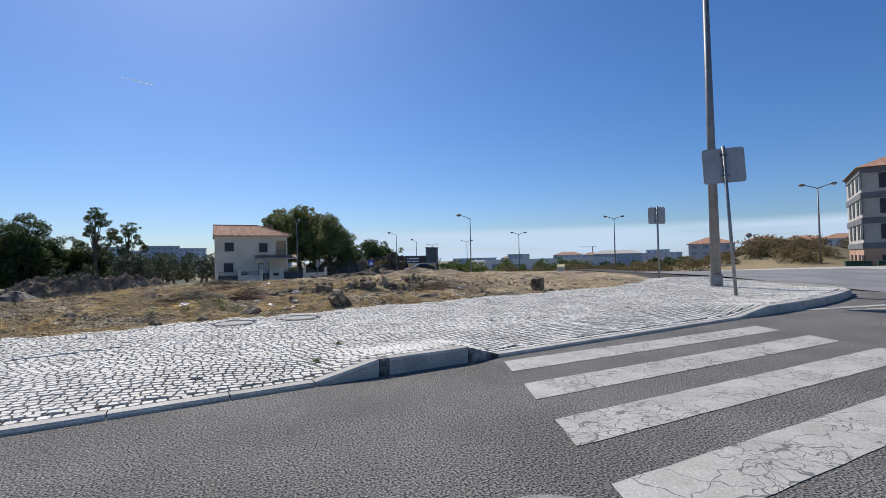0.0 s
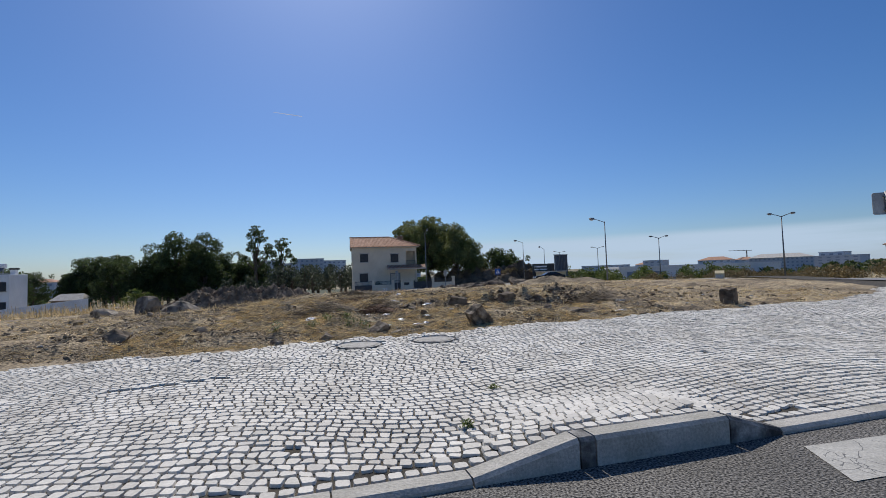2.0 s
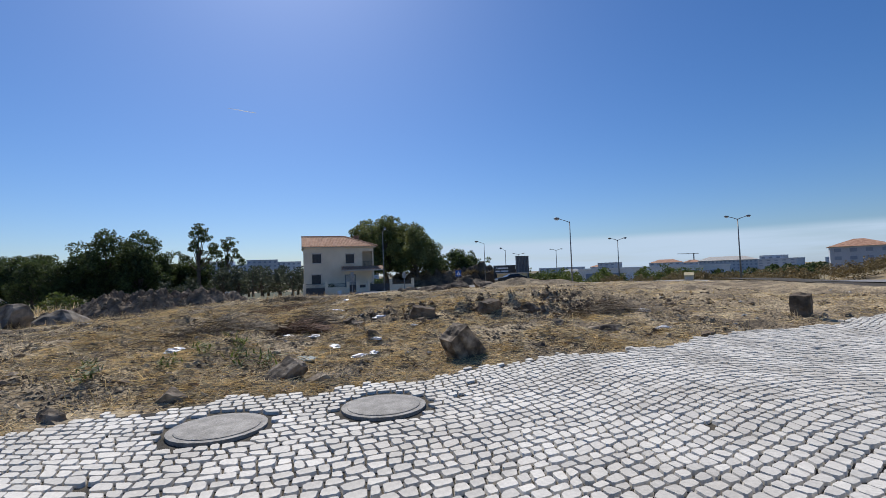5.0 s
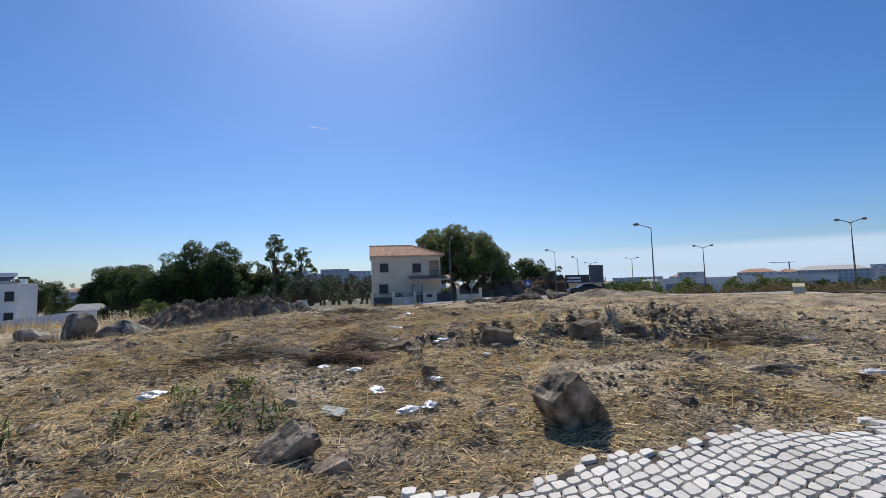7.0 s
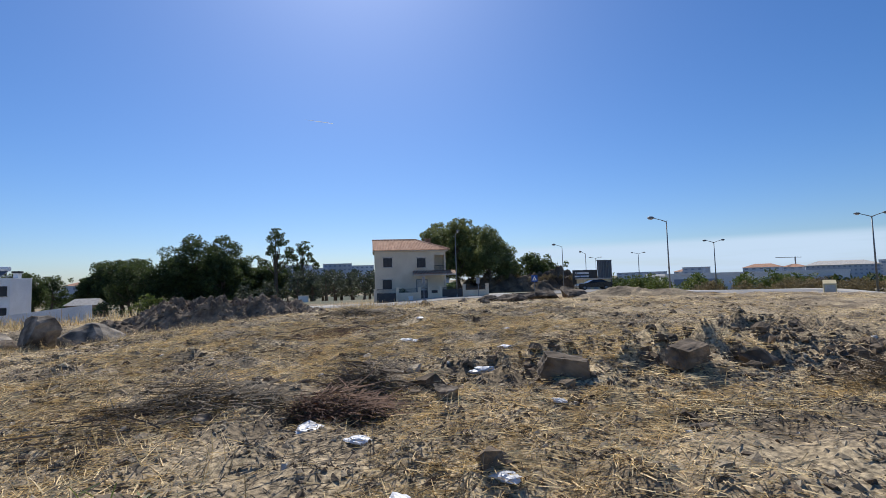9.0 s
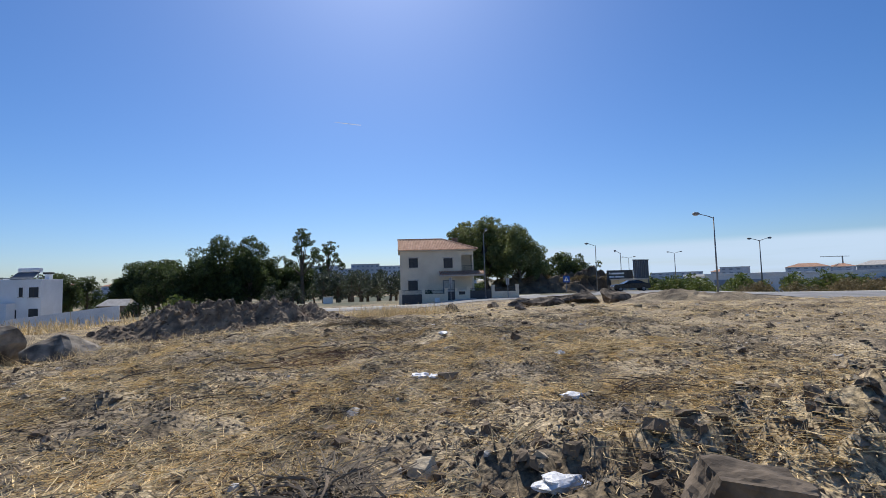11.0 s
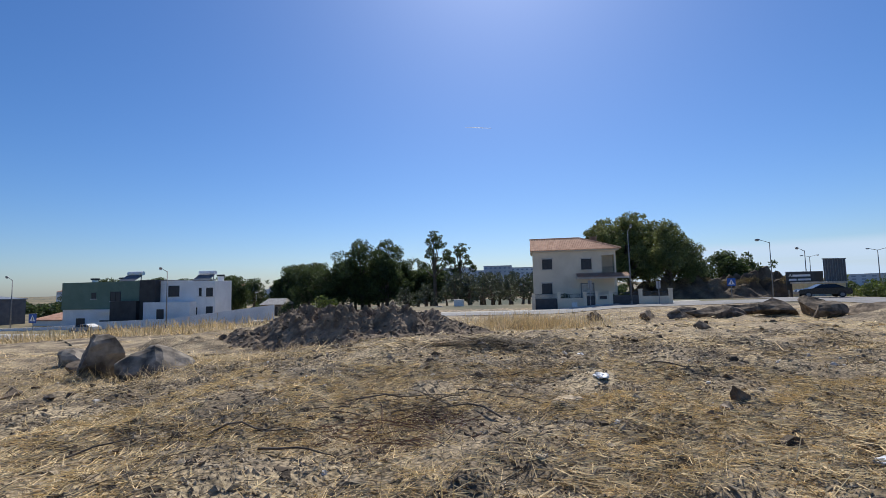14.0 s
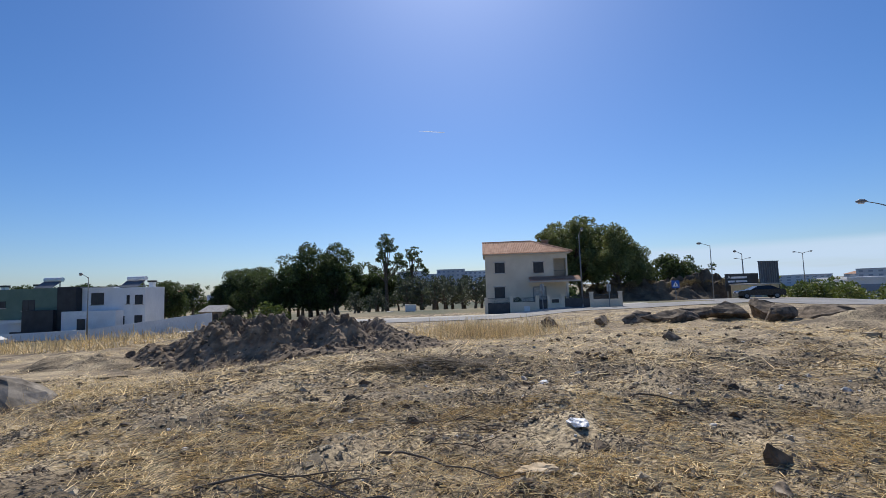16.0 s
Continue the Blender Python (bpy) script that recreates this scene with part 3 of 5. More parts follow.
r = np.random.default_rng(21)
x, y = scatter(200000, (-3, 8, 13, 28.5), r, patchy(31, 3, 0.1))
blades("straw", x, y, r, 0.14, 0.0068, 0.16, STRAW, "flattened golden dry straw on bare earth")
x, y = scatter(90000, (-11, 17, 13, 34), r, patchy(31, 3, 0.1))
blades("straw", x, y, r, 0.17, 0.0095, 0.16, STRAW, "flattened golden dry straw on bare earth")
x, y = scatter(75000, (-22, 26, 30, 62), r, patchy(33, 5))
blades("straw", x, y, r, 0.4, 0.024, 0.15, STRAW, "flattened golden dry straw on bare earth")
x, y = scatter(75000, (-6, 11, 13, 33), r, patchy(41, 2.2, 0.0))
blades("grey_stalks", x, y, r, 0.14, 0.008, 0.24, GREY_STALK, "grey-brown broken stalks strewn on earth")
x, y = scatter(36000, (-9, 16, 13, 34), r, lambda a, b: patchy(51, 2.5, -0.55)(a, b))
blades("dry_grass", x, y, r, 0.2, 0.008, 0.8, STRAW, "standing golden dry grass tufts")
x, y = scatter(60000, (-16, -1, 15, 40), r, lambda a, b: np.clip(np.exp(-(((a + 7.6) / 2.8) ** 2 + ((b - 31) / 3.0) ** 2)) * 0.8, 0, 1))
blades("dry_grass", x, y, r, 0.4, 0.008, 0.6, STRAW, "tall golden dry grass round boulders")
x, y = scatter(60000, (-2, 12, 46, 60), r, lambda a, b: np.clip(np.exp(-(((a - 2.5) / 3.4) ** 2 + ((b - 50) / 2.6) ** 2)), 0, 1) * 0.6)
blades("dry_grass", x, y, r, 0.8, 0.02, 1.0, STRAW, "tall golden dry grass behind the mound")
x, y = scatter(22000, (76, 114, 32, 62), r)
blades("dry_grass", x, y, r, 1.1, 0.1, 0.9, STRAW, "tall golden dry grass on a bank")
x, y = scatter(40000, (-75, -18, 46, 66), r, lambda a, b: patchy(55, 12, -0.1)(a, b) * 0.7)
blades("dry_grass", x, y, r, 0.9, 0.05, 0.9, STRAW, "tall golden dry grass by the track")


def clods(name, x, y, size, r, mat, label, category="soil", sink=0.25, zs=None):
    """Lumps: a five-sided block each, jittered."""
    n = len(x)
    z = land(x, y) if zs is None else zs
    a = r.uniform(0, 6.28, n)
    s = size * r.lognormal(0, 0.5, n)
    ring = np.array([(math.cos(k * 1.2566), math.sin(k * 1.2566)) for k in range(5)])
    v = np.zeros((n, 11, 3))
    for lvl, (k, h) in enumerate(((1.0, -0.3), (0.72, 0.32))):
        jit = r.uniform(0.45, 1.35, (n, 5, 1))
        rr = ring[None] * jit * k * s[:, None, None]
        c, sn = np.cos(a)[:, None], np.sin(a)[:, None]
        v[:, lvl * 5:lvl * 5 + 5, 0] = x[:, None] + rr[:, :, 0] * c - rr[:, :, 1] * sn
        v[:, lvl * 5:lvl * 5 + 5, 1] = y[:, None] + rr[:, :, 0] * sn + rr[:, :, 1] * c
        v[:, lvl * 5:lvl * 5 + 5, 2] = z[:, None] + s[:, None] * (h - sink + 0.5 * sink + r.uniform(-0.35, 0.35, (n, 5)))
    v[:, 10] = np.stack([x + s * r.uniform(-0.3, 0.3, n), y + s * r.uniform(-0.3, 0.3, n), z + s * r.uniform(0.3, 0.55, n)], 1)
    tri = []
    for k in range(5):
        j = (k + 1) % 5
        tri += [(k, j, j + 5), (k, j + 5, k + 5), (k + 5, j + 5, 10)]
    f = (np.arange(n)[:, None, None] * 11 + np.array(tri)[None]).reshape(-1, 3)
    return tagged(new(name, arrays_mesh(name, v.reshape(-1, 3), f, mat)), label, category, kind="stuff")


def crumbs(name, x, y, size, r, mat, label):
    """Crumbs: a four-sided jittered tip each."""
    n = len(x)
    s = size * r.lognormal(0, 0.45, n)
    a = r.uniform(0, 6.28, n)[:, None] + np.array([0, 1.57, 3.14, 4.71])[None] + r.uniform(-0.5, 0.5, (n, 4))
    q = s[:, None] * r.uniform(0.5, 1.3, (n, 4))
    z = land(x, y)
    v = np.zeros((n, 5, 3))
    v[:, :4, 0], v[:, :4, 1], v[:, :4, 2] = x[:, None] + np.cos(a) * q, y[:, None] + np.sin(a) * q, z[:, None] - 0.01
    v[:, 4] = np.stack([x + s * r.uniform(-0.5, 0.5, n), y + s * r.uniform(-0.5, 0.5, n), z + s * r.uniform(0.15, 0.6, n)], 1)
    f = (np.arange(n)[:, None, None] * 5 + np.array([(0, 1, 4), (1, 2, 4), (2, 3, 4), (3, 0, 4)])[None]).reshape(-1, 3)
    return tagged(new(name, arrays_mesh(name, v.reshape(-1, 3), f, mat)), label, "soil", kind="stuff")


x, y = scatter(80000, (-5, 10, 13, 33), r, patchy(41, 2.2, -0.05))
crumbs("soil_crumbs", x, y, 0.02, r, CLOD, "small dark crumbs of turned soil")
x, y = scatter(130000, (-5, 10, 13, 33), r, patchy(43, 2.6, 0.0))
crumbs("soil_crumbs", x, y, 0.022, r, LIGHT_CLOD, "small pale crumbs of dry soil")
x, y = scatter(9000, (-8, 13, 13.5, 36), r, patchy(63, 2.0, -0.1))
clods("soil_clods", x, y, 0.03, r, LIGHT_CLOD, "pale dry clods of earth")
x, y = scatter(14000, (-12, 18, 13.5, 42), r, patchy(61, 2.6, -0.3))
clods("soil_clods", x, y, 0.045, r, CLOD, "dark clods of turned earth and root")
x, y = scatter(9000, (1, 14, 15.5, 24), r, lambda a, b: np.clip(np.exp(-(((a - 7.6) / 4.2) ** 2 + ((b - 18.9) / 1.15) ** 2)), 0, 1))
clods("soil_clods", x, y, 0.05, r, CLOD, "ridge of dark clods pushed up by digger")
x, y = scatter(1500, (-12, 22, 14, 46), r)
clods("pebbles", x, y, 0.028, r, TRIM, "pale scattered pebbles on dry earth", "pebbles")

# ---- rocks, mound, rubbish ----


def rock_shape(seed, sx, sy, sz, cuts=13, detail=3, rough=0.11):
    """A broken stone: a ball cut by planes, then roughened."""
    r = random.Random(seed)
    bm = bmesh.new()
    bmesh.ops.create_icosphere(bm, subdivisions=detail, radius=1)
    for _ in range(cuts):
        d = Vector((r.uniform(-1, 1), r.uniform(-1, 1), r.uniform(-0.7, 1))).normalized()
        lim = r.uniform(0.42, 0.76)
        for v in bm.verts:
            k = v.co.dot(d)
            if k > lim:
                v.co -= d * (k - lim)
    for v in bm.verts:
        v.co += v.co.normalized() * (rough * noise.noise(v.co * 2.6 + Vector((seed, 0, 0))) + 0.4 * rough * noise.noise(v.co * 7 + Vector((0, seed, 0))))
        v.co = Vector((v.co.x * sx, v.co.y * sy, v.co.z * sz))
    return Shape().bm(bm)


def rock(x, y, sx, sy, sz, seed, mat=None, label="grey-brown broken field rock on dry earth", rz=0, rx=0, ry=0, sink=0.3, name="rock", detail=3, group="", z=None):
    ob = new(name, rock_shape(seed, sx, sy, sz, detail=detail).mesh(name, mat or ROCK))
    ob.matrix_basis = pose(x, y, (ground_z(x, y) if z is None else z) + sz * (1 - 2 * sink) * 0.75, rx, ry, rz)
    return tagged(ob, label, "rock", group)


def block_rock(x, y, sx, sy, sz, seed, label, rx=0, ry=0, rz=0, lift=0.0, mat=None, name="rock"):
    """A squarish quarried block with worn corners."""
    bm = bmesh.new()
    bmesh.ops.create_cube(bm, size=2)
    bmesh.ops.subdivide_edges(bm, edges=bm.edges[:], cuts=9, use_grid_fill=True)
    for v in bm.verts:
        p = v.co.copy()
        q = p.normalized() * 1.32
        v.co = p.lerp(q, 0.13)
        k = 0.16 * noise.noise(p * 1.1 + Vector((seed, 1, 0))) + 0.09 * noise.noise(p * 3 + Vector((seed, 0, 5))) + 0.05 * noise.noise(p * 8 + Vector((0, seed, 0)))
        v.co += p.normalized() * k
        v.co = Vector((v.co.x * sx * (1 - 0.12 * p.z), v.co.y * sy, v.co.z * sz))
    ob = new(name, Shape().bm(bm).mesh(name, mat or ROCK))
    ob.matrix_basis = pose(x, y, ground_z(x, y) + sz * 0.7 + lift, rx, ry, rz)
    return tagged(ob, label, "rock")


# the leaning stone at the paving's edge and its neighbours
block_rock(3.96, 14.3, 0.185, 0.15, 0.25, 3, "squarish brown stone leaning at the pavement edge", 6, -36, 12, lift=-0.05, name="leaning_stone")
block_rock(1.72, 14.2, 0.26, 0.13, 0.09, 5, "slanted grey slab of rock in straw", 20, -34, 20)
block_rock(2.12, 13.9, 0.12, 0.09, 0.065, 8, "small grey block of rock in straw", 0, -18, 15)
rock(0.75, 13.5, 0.16, 0.12, 0.12, 9)
rock(-0.1, 13.3, 0.15, 0.12, 0.1, 10)
rock(3.5, 14.35, 0.16, 0.12, 0.05, 11, label="flat pale slab of stone in straw")
block_rock(11.15, 15.1, 0.2, 0.16, 0.24, 12, "grey upright stone at the pavement edge", 0, -5, 30, mat=DARK_ROCK)
rock(11.65, 15.15, 0.3, 0.18, 0.1, 13, label="flat dark stone at the pavement edge")
rock(6.3, 15.9, 0.3, 0.2, 0.14, 14, rz=30, label="pointed grey rock in dry grass")
rock(7.3, 15.6, 0.5, 0.2, 0.1, 15, label="long pale rock slab in dry grass", rz=-25)
rock(-3.2, 14.5, 0.4, 0.25, 0.2, 16, DARK_ROCK)
rock(-1.9, 15.2, 0.25, 0.2, 0.12, 17)
block_rock(4.5, 18.4, 0.26, 0.15, 0.13, 18, "dark broken rock in turned earth", 5, 8, -12, mat=DARK_ROCK)
block_rock(6.05, 18.35, 0.23, 0.14, 0.11, 19, "dark broken rock in turned earth", 10, -8, 20, mat=DARK_ROCK)
rock(3.05, 18.1, 0.2, 0.15, 0.15, 20, label="grey stone with flat sunlit face", ry=25)
rock(7.2, 18.5, 0.3, 0.22, 0.2, 23, DARK_ROCK, "dark broken rock in turned earth")
rock(4.9, 16.6, 0.16, 0.12, 0.1, 24)
rock(5.2, 26.35, 0.13, 0.12, 0.2, 25, DARK_ROCK, "black lump of burnt earth", ry=-20)
rock(7.5, 34.8, 0.32, 0.25, 0.22, 26, DARK_ROCK)
rock(-6.98, 30.75, 1.1, 0.75, 0.78, 27, PALE_ROCK, "big pale boulder with dark shaded side", rz=15, sink=0.1, name="boulder")
rock(-8.55, 30.6, 1.0, 0.8, 0.72, 28, PALE_ROCK, "big round boulder in dry grass", sink=0.1, name="boulder")
rock(-9.9, 31.2, 0.5, 0.45, 0.35, 29, DARK_ROCK, "big dark boulder in dry grass", name="boulder")
rock(-11.2, 32.2, 0.8, 0.6, 0.5, 30, PALE_ROCK, "big dark boulder in dry grass", name="boulder")
rock(-2.45, 39.6, 0.3, 0.27, 0.3, 31, ROCK, "round grey stone at the mound's foot", z=-0.75)
rock(-3.1, 39.4, 0.25, 0.2, 0.12, 32, TRIM, "pale flat stone at the mound's foot", z=-0.8)
rr = random.Random(5)
for k in range(110):
    x = rr.uniform(-8, 13)
    y = rr.uniform(14.2, 38)
    if y < float(edge_y(x)) + 0.5:
        continue
    if abs(x - 2.5) < 0.5 and y < 23:
        continue
    s = rr.choice((0.035, 0.05, 0.06, 0.08, 0.11))
    rock(x, y, s * rr.uniform(0.9, 1.5), s, s * rr.uniform(0.5, 0.95), 100 + k, rr.choice((ROCK, ROCK, DARK_ROCK)), "small broken stone lying on dry earth", rz=rr.uniform(0, 360), detail=2, name="stone", group="stones of the field")

# boulders beyond the field
for k, (x, y, sx, sy, sz, z) in enumerate([(16.2, 49.5, 1.15, 0.9, 0.75, -0.45), (18.3, 49.0, 1.3, 0.9, 0.75, -0.45), (18.6, 50.8, 1.3, 0.9, 0.95, -0.1), (20.6, 49.4, 1.2, 1.0, 0.75, -0.4),
                                           (22.0, 49.8, 1.1, 0.9, 0.6, -0.45), (13.2, 49.6, 1.9, 1.0, 0.85, -0.45), (11.4, 50.5, 1.5, 0.9, 0.75, -0.5), (9.6, 51.5, 0.9, 0.6, 0.5, -0.6),
                                           (6.6, 52.5, 0.7, 0.5, 0.5, -0.75), (14.6, 50.8, 1.6, 0.9, 0.95, -0.4)]):
    rock(x, y, sx * 1.25, sy, sz * 0.95, 300 + k, DARK_ROCK, "large dark grey boulder pushed to the plot's edge", rz=k * 37, sink=0.28, name="boulder", group="boulders at the plot's edge", z=ground_z(x, y) + (0.12 if k == 2 else 0))


def heap(name, cx, cy, rx_, ry_, h, mat, label, seed, step=0.16, lumps=0.3, turn=0.0):
    """A heap of tipped earth, ridged and lumpy."""
    xs, ys = np.arange(-1.12, 1.13, step / rx_), np.arange(-1.12, 1.13, step / ry_)
    X, Y = np.meshgrid(xs, ys)
    R = np.hypot(X, Y)
    top = np.clip(1.02 - R ** 1.7, 0, 1) * (0.85 + 0.35 * waves(X * rx_, Y * ry_, 4.0, seed))
    wx, wy = cx + X * rx_, cy + Y * ry_
    l = lumps * (0.55 * waves(wx, wy, 1.7, seed + 1) + 0.42 * np.abs(waves(wx, wy, 0.9, seed + 2)) + 0.25 * waves(wx, wy, 0.4, seed + 3))
    Z = land(wx, wy, False) - 0.12 + np.maximum(top, 0) * h + l * np.clip(1.15 - R, 0, 1) * 1.4
    nx_, ny_ = len(xs), len(ys)
    q = (np.arange(ny_ - 1)[:, None] * nx_ + np.arange(nx_ - 1)[None]).ravel()
    f = np.stack([q, q + 1, q + nx_ + 1, q + nx_], 1)
    ob = new(name, arrays_mesh(name, np.stack([wx.ravel(), wy.ravel(), Z.ravel()], 1), f, mat))
    return tagged(ob, label, "earth heap"), (wx, wy, Z, R)


_, (hx_, hy_, hz_, hr_) = heap("earth_mound", -6.6, 43.2, 8.1, 4.0, 1.8, MOUND, "long heap of dark turned earth and stones", 71, 0.1, 0.42)
sel = rng.choice(hx_.size, 5200, replace=False)
sel = sel[hr_.ravel()[sel] < 1.04]
for size, mat_, pick in ((0.05, MOUND, sel[:1500]), (0.06, CLOD, sel[1500:2300])):
    clods("mound_clods", hx_.ravel()[pick], hy_.ravel()[pick], size, rng, mat_, "lumps of turned earth on the mound", zs=hz_.ravel()[pick])
sel = rng.choice(hx_.size, 520, replace=False)
sel = sel[hr_.ravel()[sel] < 1.0]
for k, i in enumerate(sel[:60]):
    s = rr.choice((0.1, 0.12, 0.15, 0.25))
    rock(float(hx_.ravel()[i]), float(hy_.ravel()[i]), s * 1.2, s, s * 0.8, 500 + k, rr.choice((ROCK, DARK_ROCK, DARK_ROCK)), "broken stone lying in the earth mound", rz=k * 50, ry=rr.uniform(-40, 40), detail=2, name="stone", group="stones of the mound", z=float(hz_.ravel()[i]))
heap("earth_ridge", 18.5, 40.5, 5.5, 2.2, 0.75, SOIL, "low bank of earth beside the side road", 87, 0.25, 0.12)
heap("earth_ridge", -14.5, 41.0, 3.5, 2.0, 0.6, SOIL, "low ridge of pale earth beside a track", 91, 0.2, 0.2)
strip("track", [(-12, 36), (-22, 45), (-40, 57), (-60, 66)], 5.5, 0.06, SOIL, "bare pale dirt track")


def bush_pile(name, cx, cy, rx_, ry_, h, n, mat, label, seed, length=0.6, thick=0.013):
    """A flat heap of cut twigs."""
    r = np.random.default_rng(seed)
    a, q = r.uniform(0, 6.28, n), np.sqrt(r.uniform(0, 1, n))
    x, y = cx + np.cos(a) * q * rx_, cy + np.sin(a) * q * ry_
    z = land(x, y) + r.uniform(0, 1, n) * h * (1 - q ** 2)
    ob = blades(name, x, y, r, length, thick, 0.55 if h > 0.4 else 0.16, mat, label, 0, z)
    ob["category"] = "brushwood"
    return ob


def twig_heap(cx, cy, rx_, ry_, h, n, mat, label, seed, length=0.7, thick=0.007):
    """Cut branches thrown on a heap: bent round twigs, some standing up."""
    r = random.Random(seed)
    s = Shape()
    for _ in range(n):
        a, q = r.uniform(0, 6.28), math.sqrt(r.random())
        x, y = cx + math.cos(a) * q * rx_, cy + math.sin(a) * q * ry_
        z = ground_z(x, y) + 0.02 + r.random() * h * (1 - q * q)
        L, way, up = length * r.uniform(0.35, 1.2), r.uniform(0, 6.28), abs(r.gauss(0.08, 0.22))
        bend, t = r.uniform(-0.7, 0.7), thick * r.choice((0.5, 0.6, 0.8, 1.0, 1.7))
        pts = [(x, y, z)]
        for _ in range(4):
            x, y, z = x + math.cos(way) * L / 4, y + math.sin(way) * L / 4, max(z + up * L / 4, ground_z(x, y) + 0.01)
            way, up = way + bend * 0.5 + r.uniform(-0.25, 0.25), up - 0.12
            pts.append((x, y, z))
        s.tube(pts, [t, t * 0.9, t * 0.75, t * 0.55, t * 0.3], 4, False)
    return tagged(new("brushwood", s.mesh("brushwood", mat)), label, "brushwood", kind="stuff")


DARK_TWIG = material("dark_twigs", [(0.085, 0.062, 0.042), (0.2, 0.15, 0.1)], 2, 0.9, island=0.5)
twig_heap(1.3, 24.6, 1.0, 0.6, 0.14, 190, RUST_STALK, "flat heap of rusty-brown cut twigs", 3, 0.45, 0.004)
twig_heap(1.1, 25.4, 0.9, 0.6, 0.14, 70, DARK_TWIG, "heap of dark cut branches on earth", 13, 0.5, 0.0045)
twig_heap(2.4, 27.4, 0.9, 0.5, 0.1, 90, DARK_TWIG, "flat heap of dark cut twigs", 14, 0.5, 0.004)
twig_heap(2.3, 18.6, 0.5, 0.35, 0.35, 170, DARK_TWIG, "torn dark root clump with dry stems", 15, 0.4, 0.006)
twig_heap(0.2, 17.6, 0.9, 0.4, 0.1, 110, DARK_TWIG, "flat heap of dark cut twigs", 16, 0.45, 0.005)
twig_heap(0.6, 21.9, 0.9, 0.5, 0.06, 60, DARK_TWIG, "flat heap of dark cut twigs", 17, 0.5, 0.004)
twig_heap(5.5, 21.2, 0.45, 0.3, 0.2, 70, DARK_TWIG, "torn dark root clump with dry stems", 18, 0.4, 0.005)
bush_pile("brushwood", 2.3, 18.8, 0.4, 0.3, 0.3, 400, GREY_STALK, "upright clump of grey dry stems", 5, 0.35)
bush_pile("brushwood", 2.0, 17.9, 0.5, 0.35, 0.25, 800, RUST_STALK, "clump of rusty-brown dry weed", 6, 0.3)
bush_pile("brushwood", 0.6, 18.2, 0.9, 0.4, 0.25, 800, GREY_STALK, "flat heap of grey cut twigs", 7, 0.4)
bush_pile("brushwood", 8.6, 17.4, 1.0, 0.6, 0.3, 900, GREY_STALK, "heap of grey tangled brushwood", 8, 0.5)
bush_pile("brushwood", 6.4, 24.9, 0.9, 0.6, 0.12, 500, STRAW, "heap of straw-brown tangled brushwood", 9, 0.5)
bush_pile("brushwood", 1.5, 31.5, 1.3, 0.6, 0.15, 900, GREY_STALK, "flat heap of grey cut twigs", 10)
for k, (x, y, a, L) in enumerate([(0.3, 25.7, 10, 1.4), (1.6, 26.6, -20, 1.6), (-0.6, 24.2, 20, 1.1), (-1.6, 23.4, 60, 0.8), (2.4, 25.2, 160, 1.3), (4.6, 28.6, -35, 1.2), (0.2, 23.9, 5, 0.9)]):
    pts = []
    for i in range(7):
        q = i / 6
        px_, py_ = x + math.cos(radians(a)) * L * q + 0.05 * math.sin(q * 5 + k), y + math.sin(radians(a)) * L * q + 0.04 * math.sin(q * 7)
        pts.append((px_, py_, ground_z(px_, py_) + 0.03 + 0.06 * math.sin(q * 3)))
    b = new("branch", Shape().tube(pts, [0.013 - 0.0015 * i for i in range(7)], 6).mesh("branch", BARK))
    tagged(b, "dry bent brown branch lying on earth", "branch")


def litter(x, y, s, seed, name="plastic_bag", label="crumpled white plastic bag among straw", mat=None, flat=0.35):
    bm = bmesh.new()
    bmesh.ops.create_icosphere(bm, subdivisions=3, radius=1)
    for v in bm.verts:
        p = v.co.copy()
        k = 1 + 0.55 * noise.noise(p * 1.7 + Vector((seed, 0, 3))) + 0.35 * abs(noise.noise(p * 4.5 + Vector((0, seed, 0))))
        v.co = Vector((p.x * s * k * 1.3, p.y * s * k * 0.8, p.z * s * k * flat + s * flat * 0.6))
    ob = new(name, Shape().bm(bm).mesh(name, mat or PLASTIC))
    ob.matrix_basis = pose(x, y, ground_z(x, y), 0, 0, seed * 47)
    return tagged(ob, label, "litter")


for k, (x, y, s) in enumerate([(0.35, 15.5, 0.1), (2.45, 15.9, 0.1), (3.1, 16.0, 0.07), (3.65, 18.9, 0.11), (7.6, 18.9, 0.12), (1.75, 17.4, 0.14), (2.2, 16.9, 0.08), (2.75, 15.2, 0.09), (2.95, 15.25, 0.08), (0.1, 18.4, 0.07),
                               (9.2, 17.2, 0.14), (2.95, 22.6, 0.1), (3.15, 22.65, 0.08), (3.7, 27.2, 0.1), (4.6, 21.2, 0.1), (5.5, 24.3, 0.09), (3.6, 29.5, 0.08), (4.1, 17.6, 0.06), (8.0, 15.2, 0.1)]):
    litter(x, y, s, k + 1)
litter(3.15, 26.2, 0.12, 31, "cardboard", "torn beige cardboard scrap on straw", material("cardboard", [(0.5, 0.36, 0.2), (0.66, 0.52, 0.34)], 4, 0.8))
litter(2.05, 15.35, 0.14, 33, "broken_tile", "flat grey-green broken slab of tile", material("slab", [(0.3, 0.34, 0.31), (0.42, 0.45, 0.42)], 9, 0.8), 0.15)
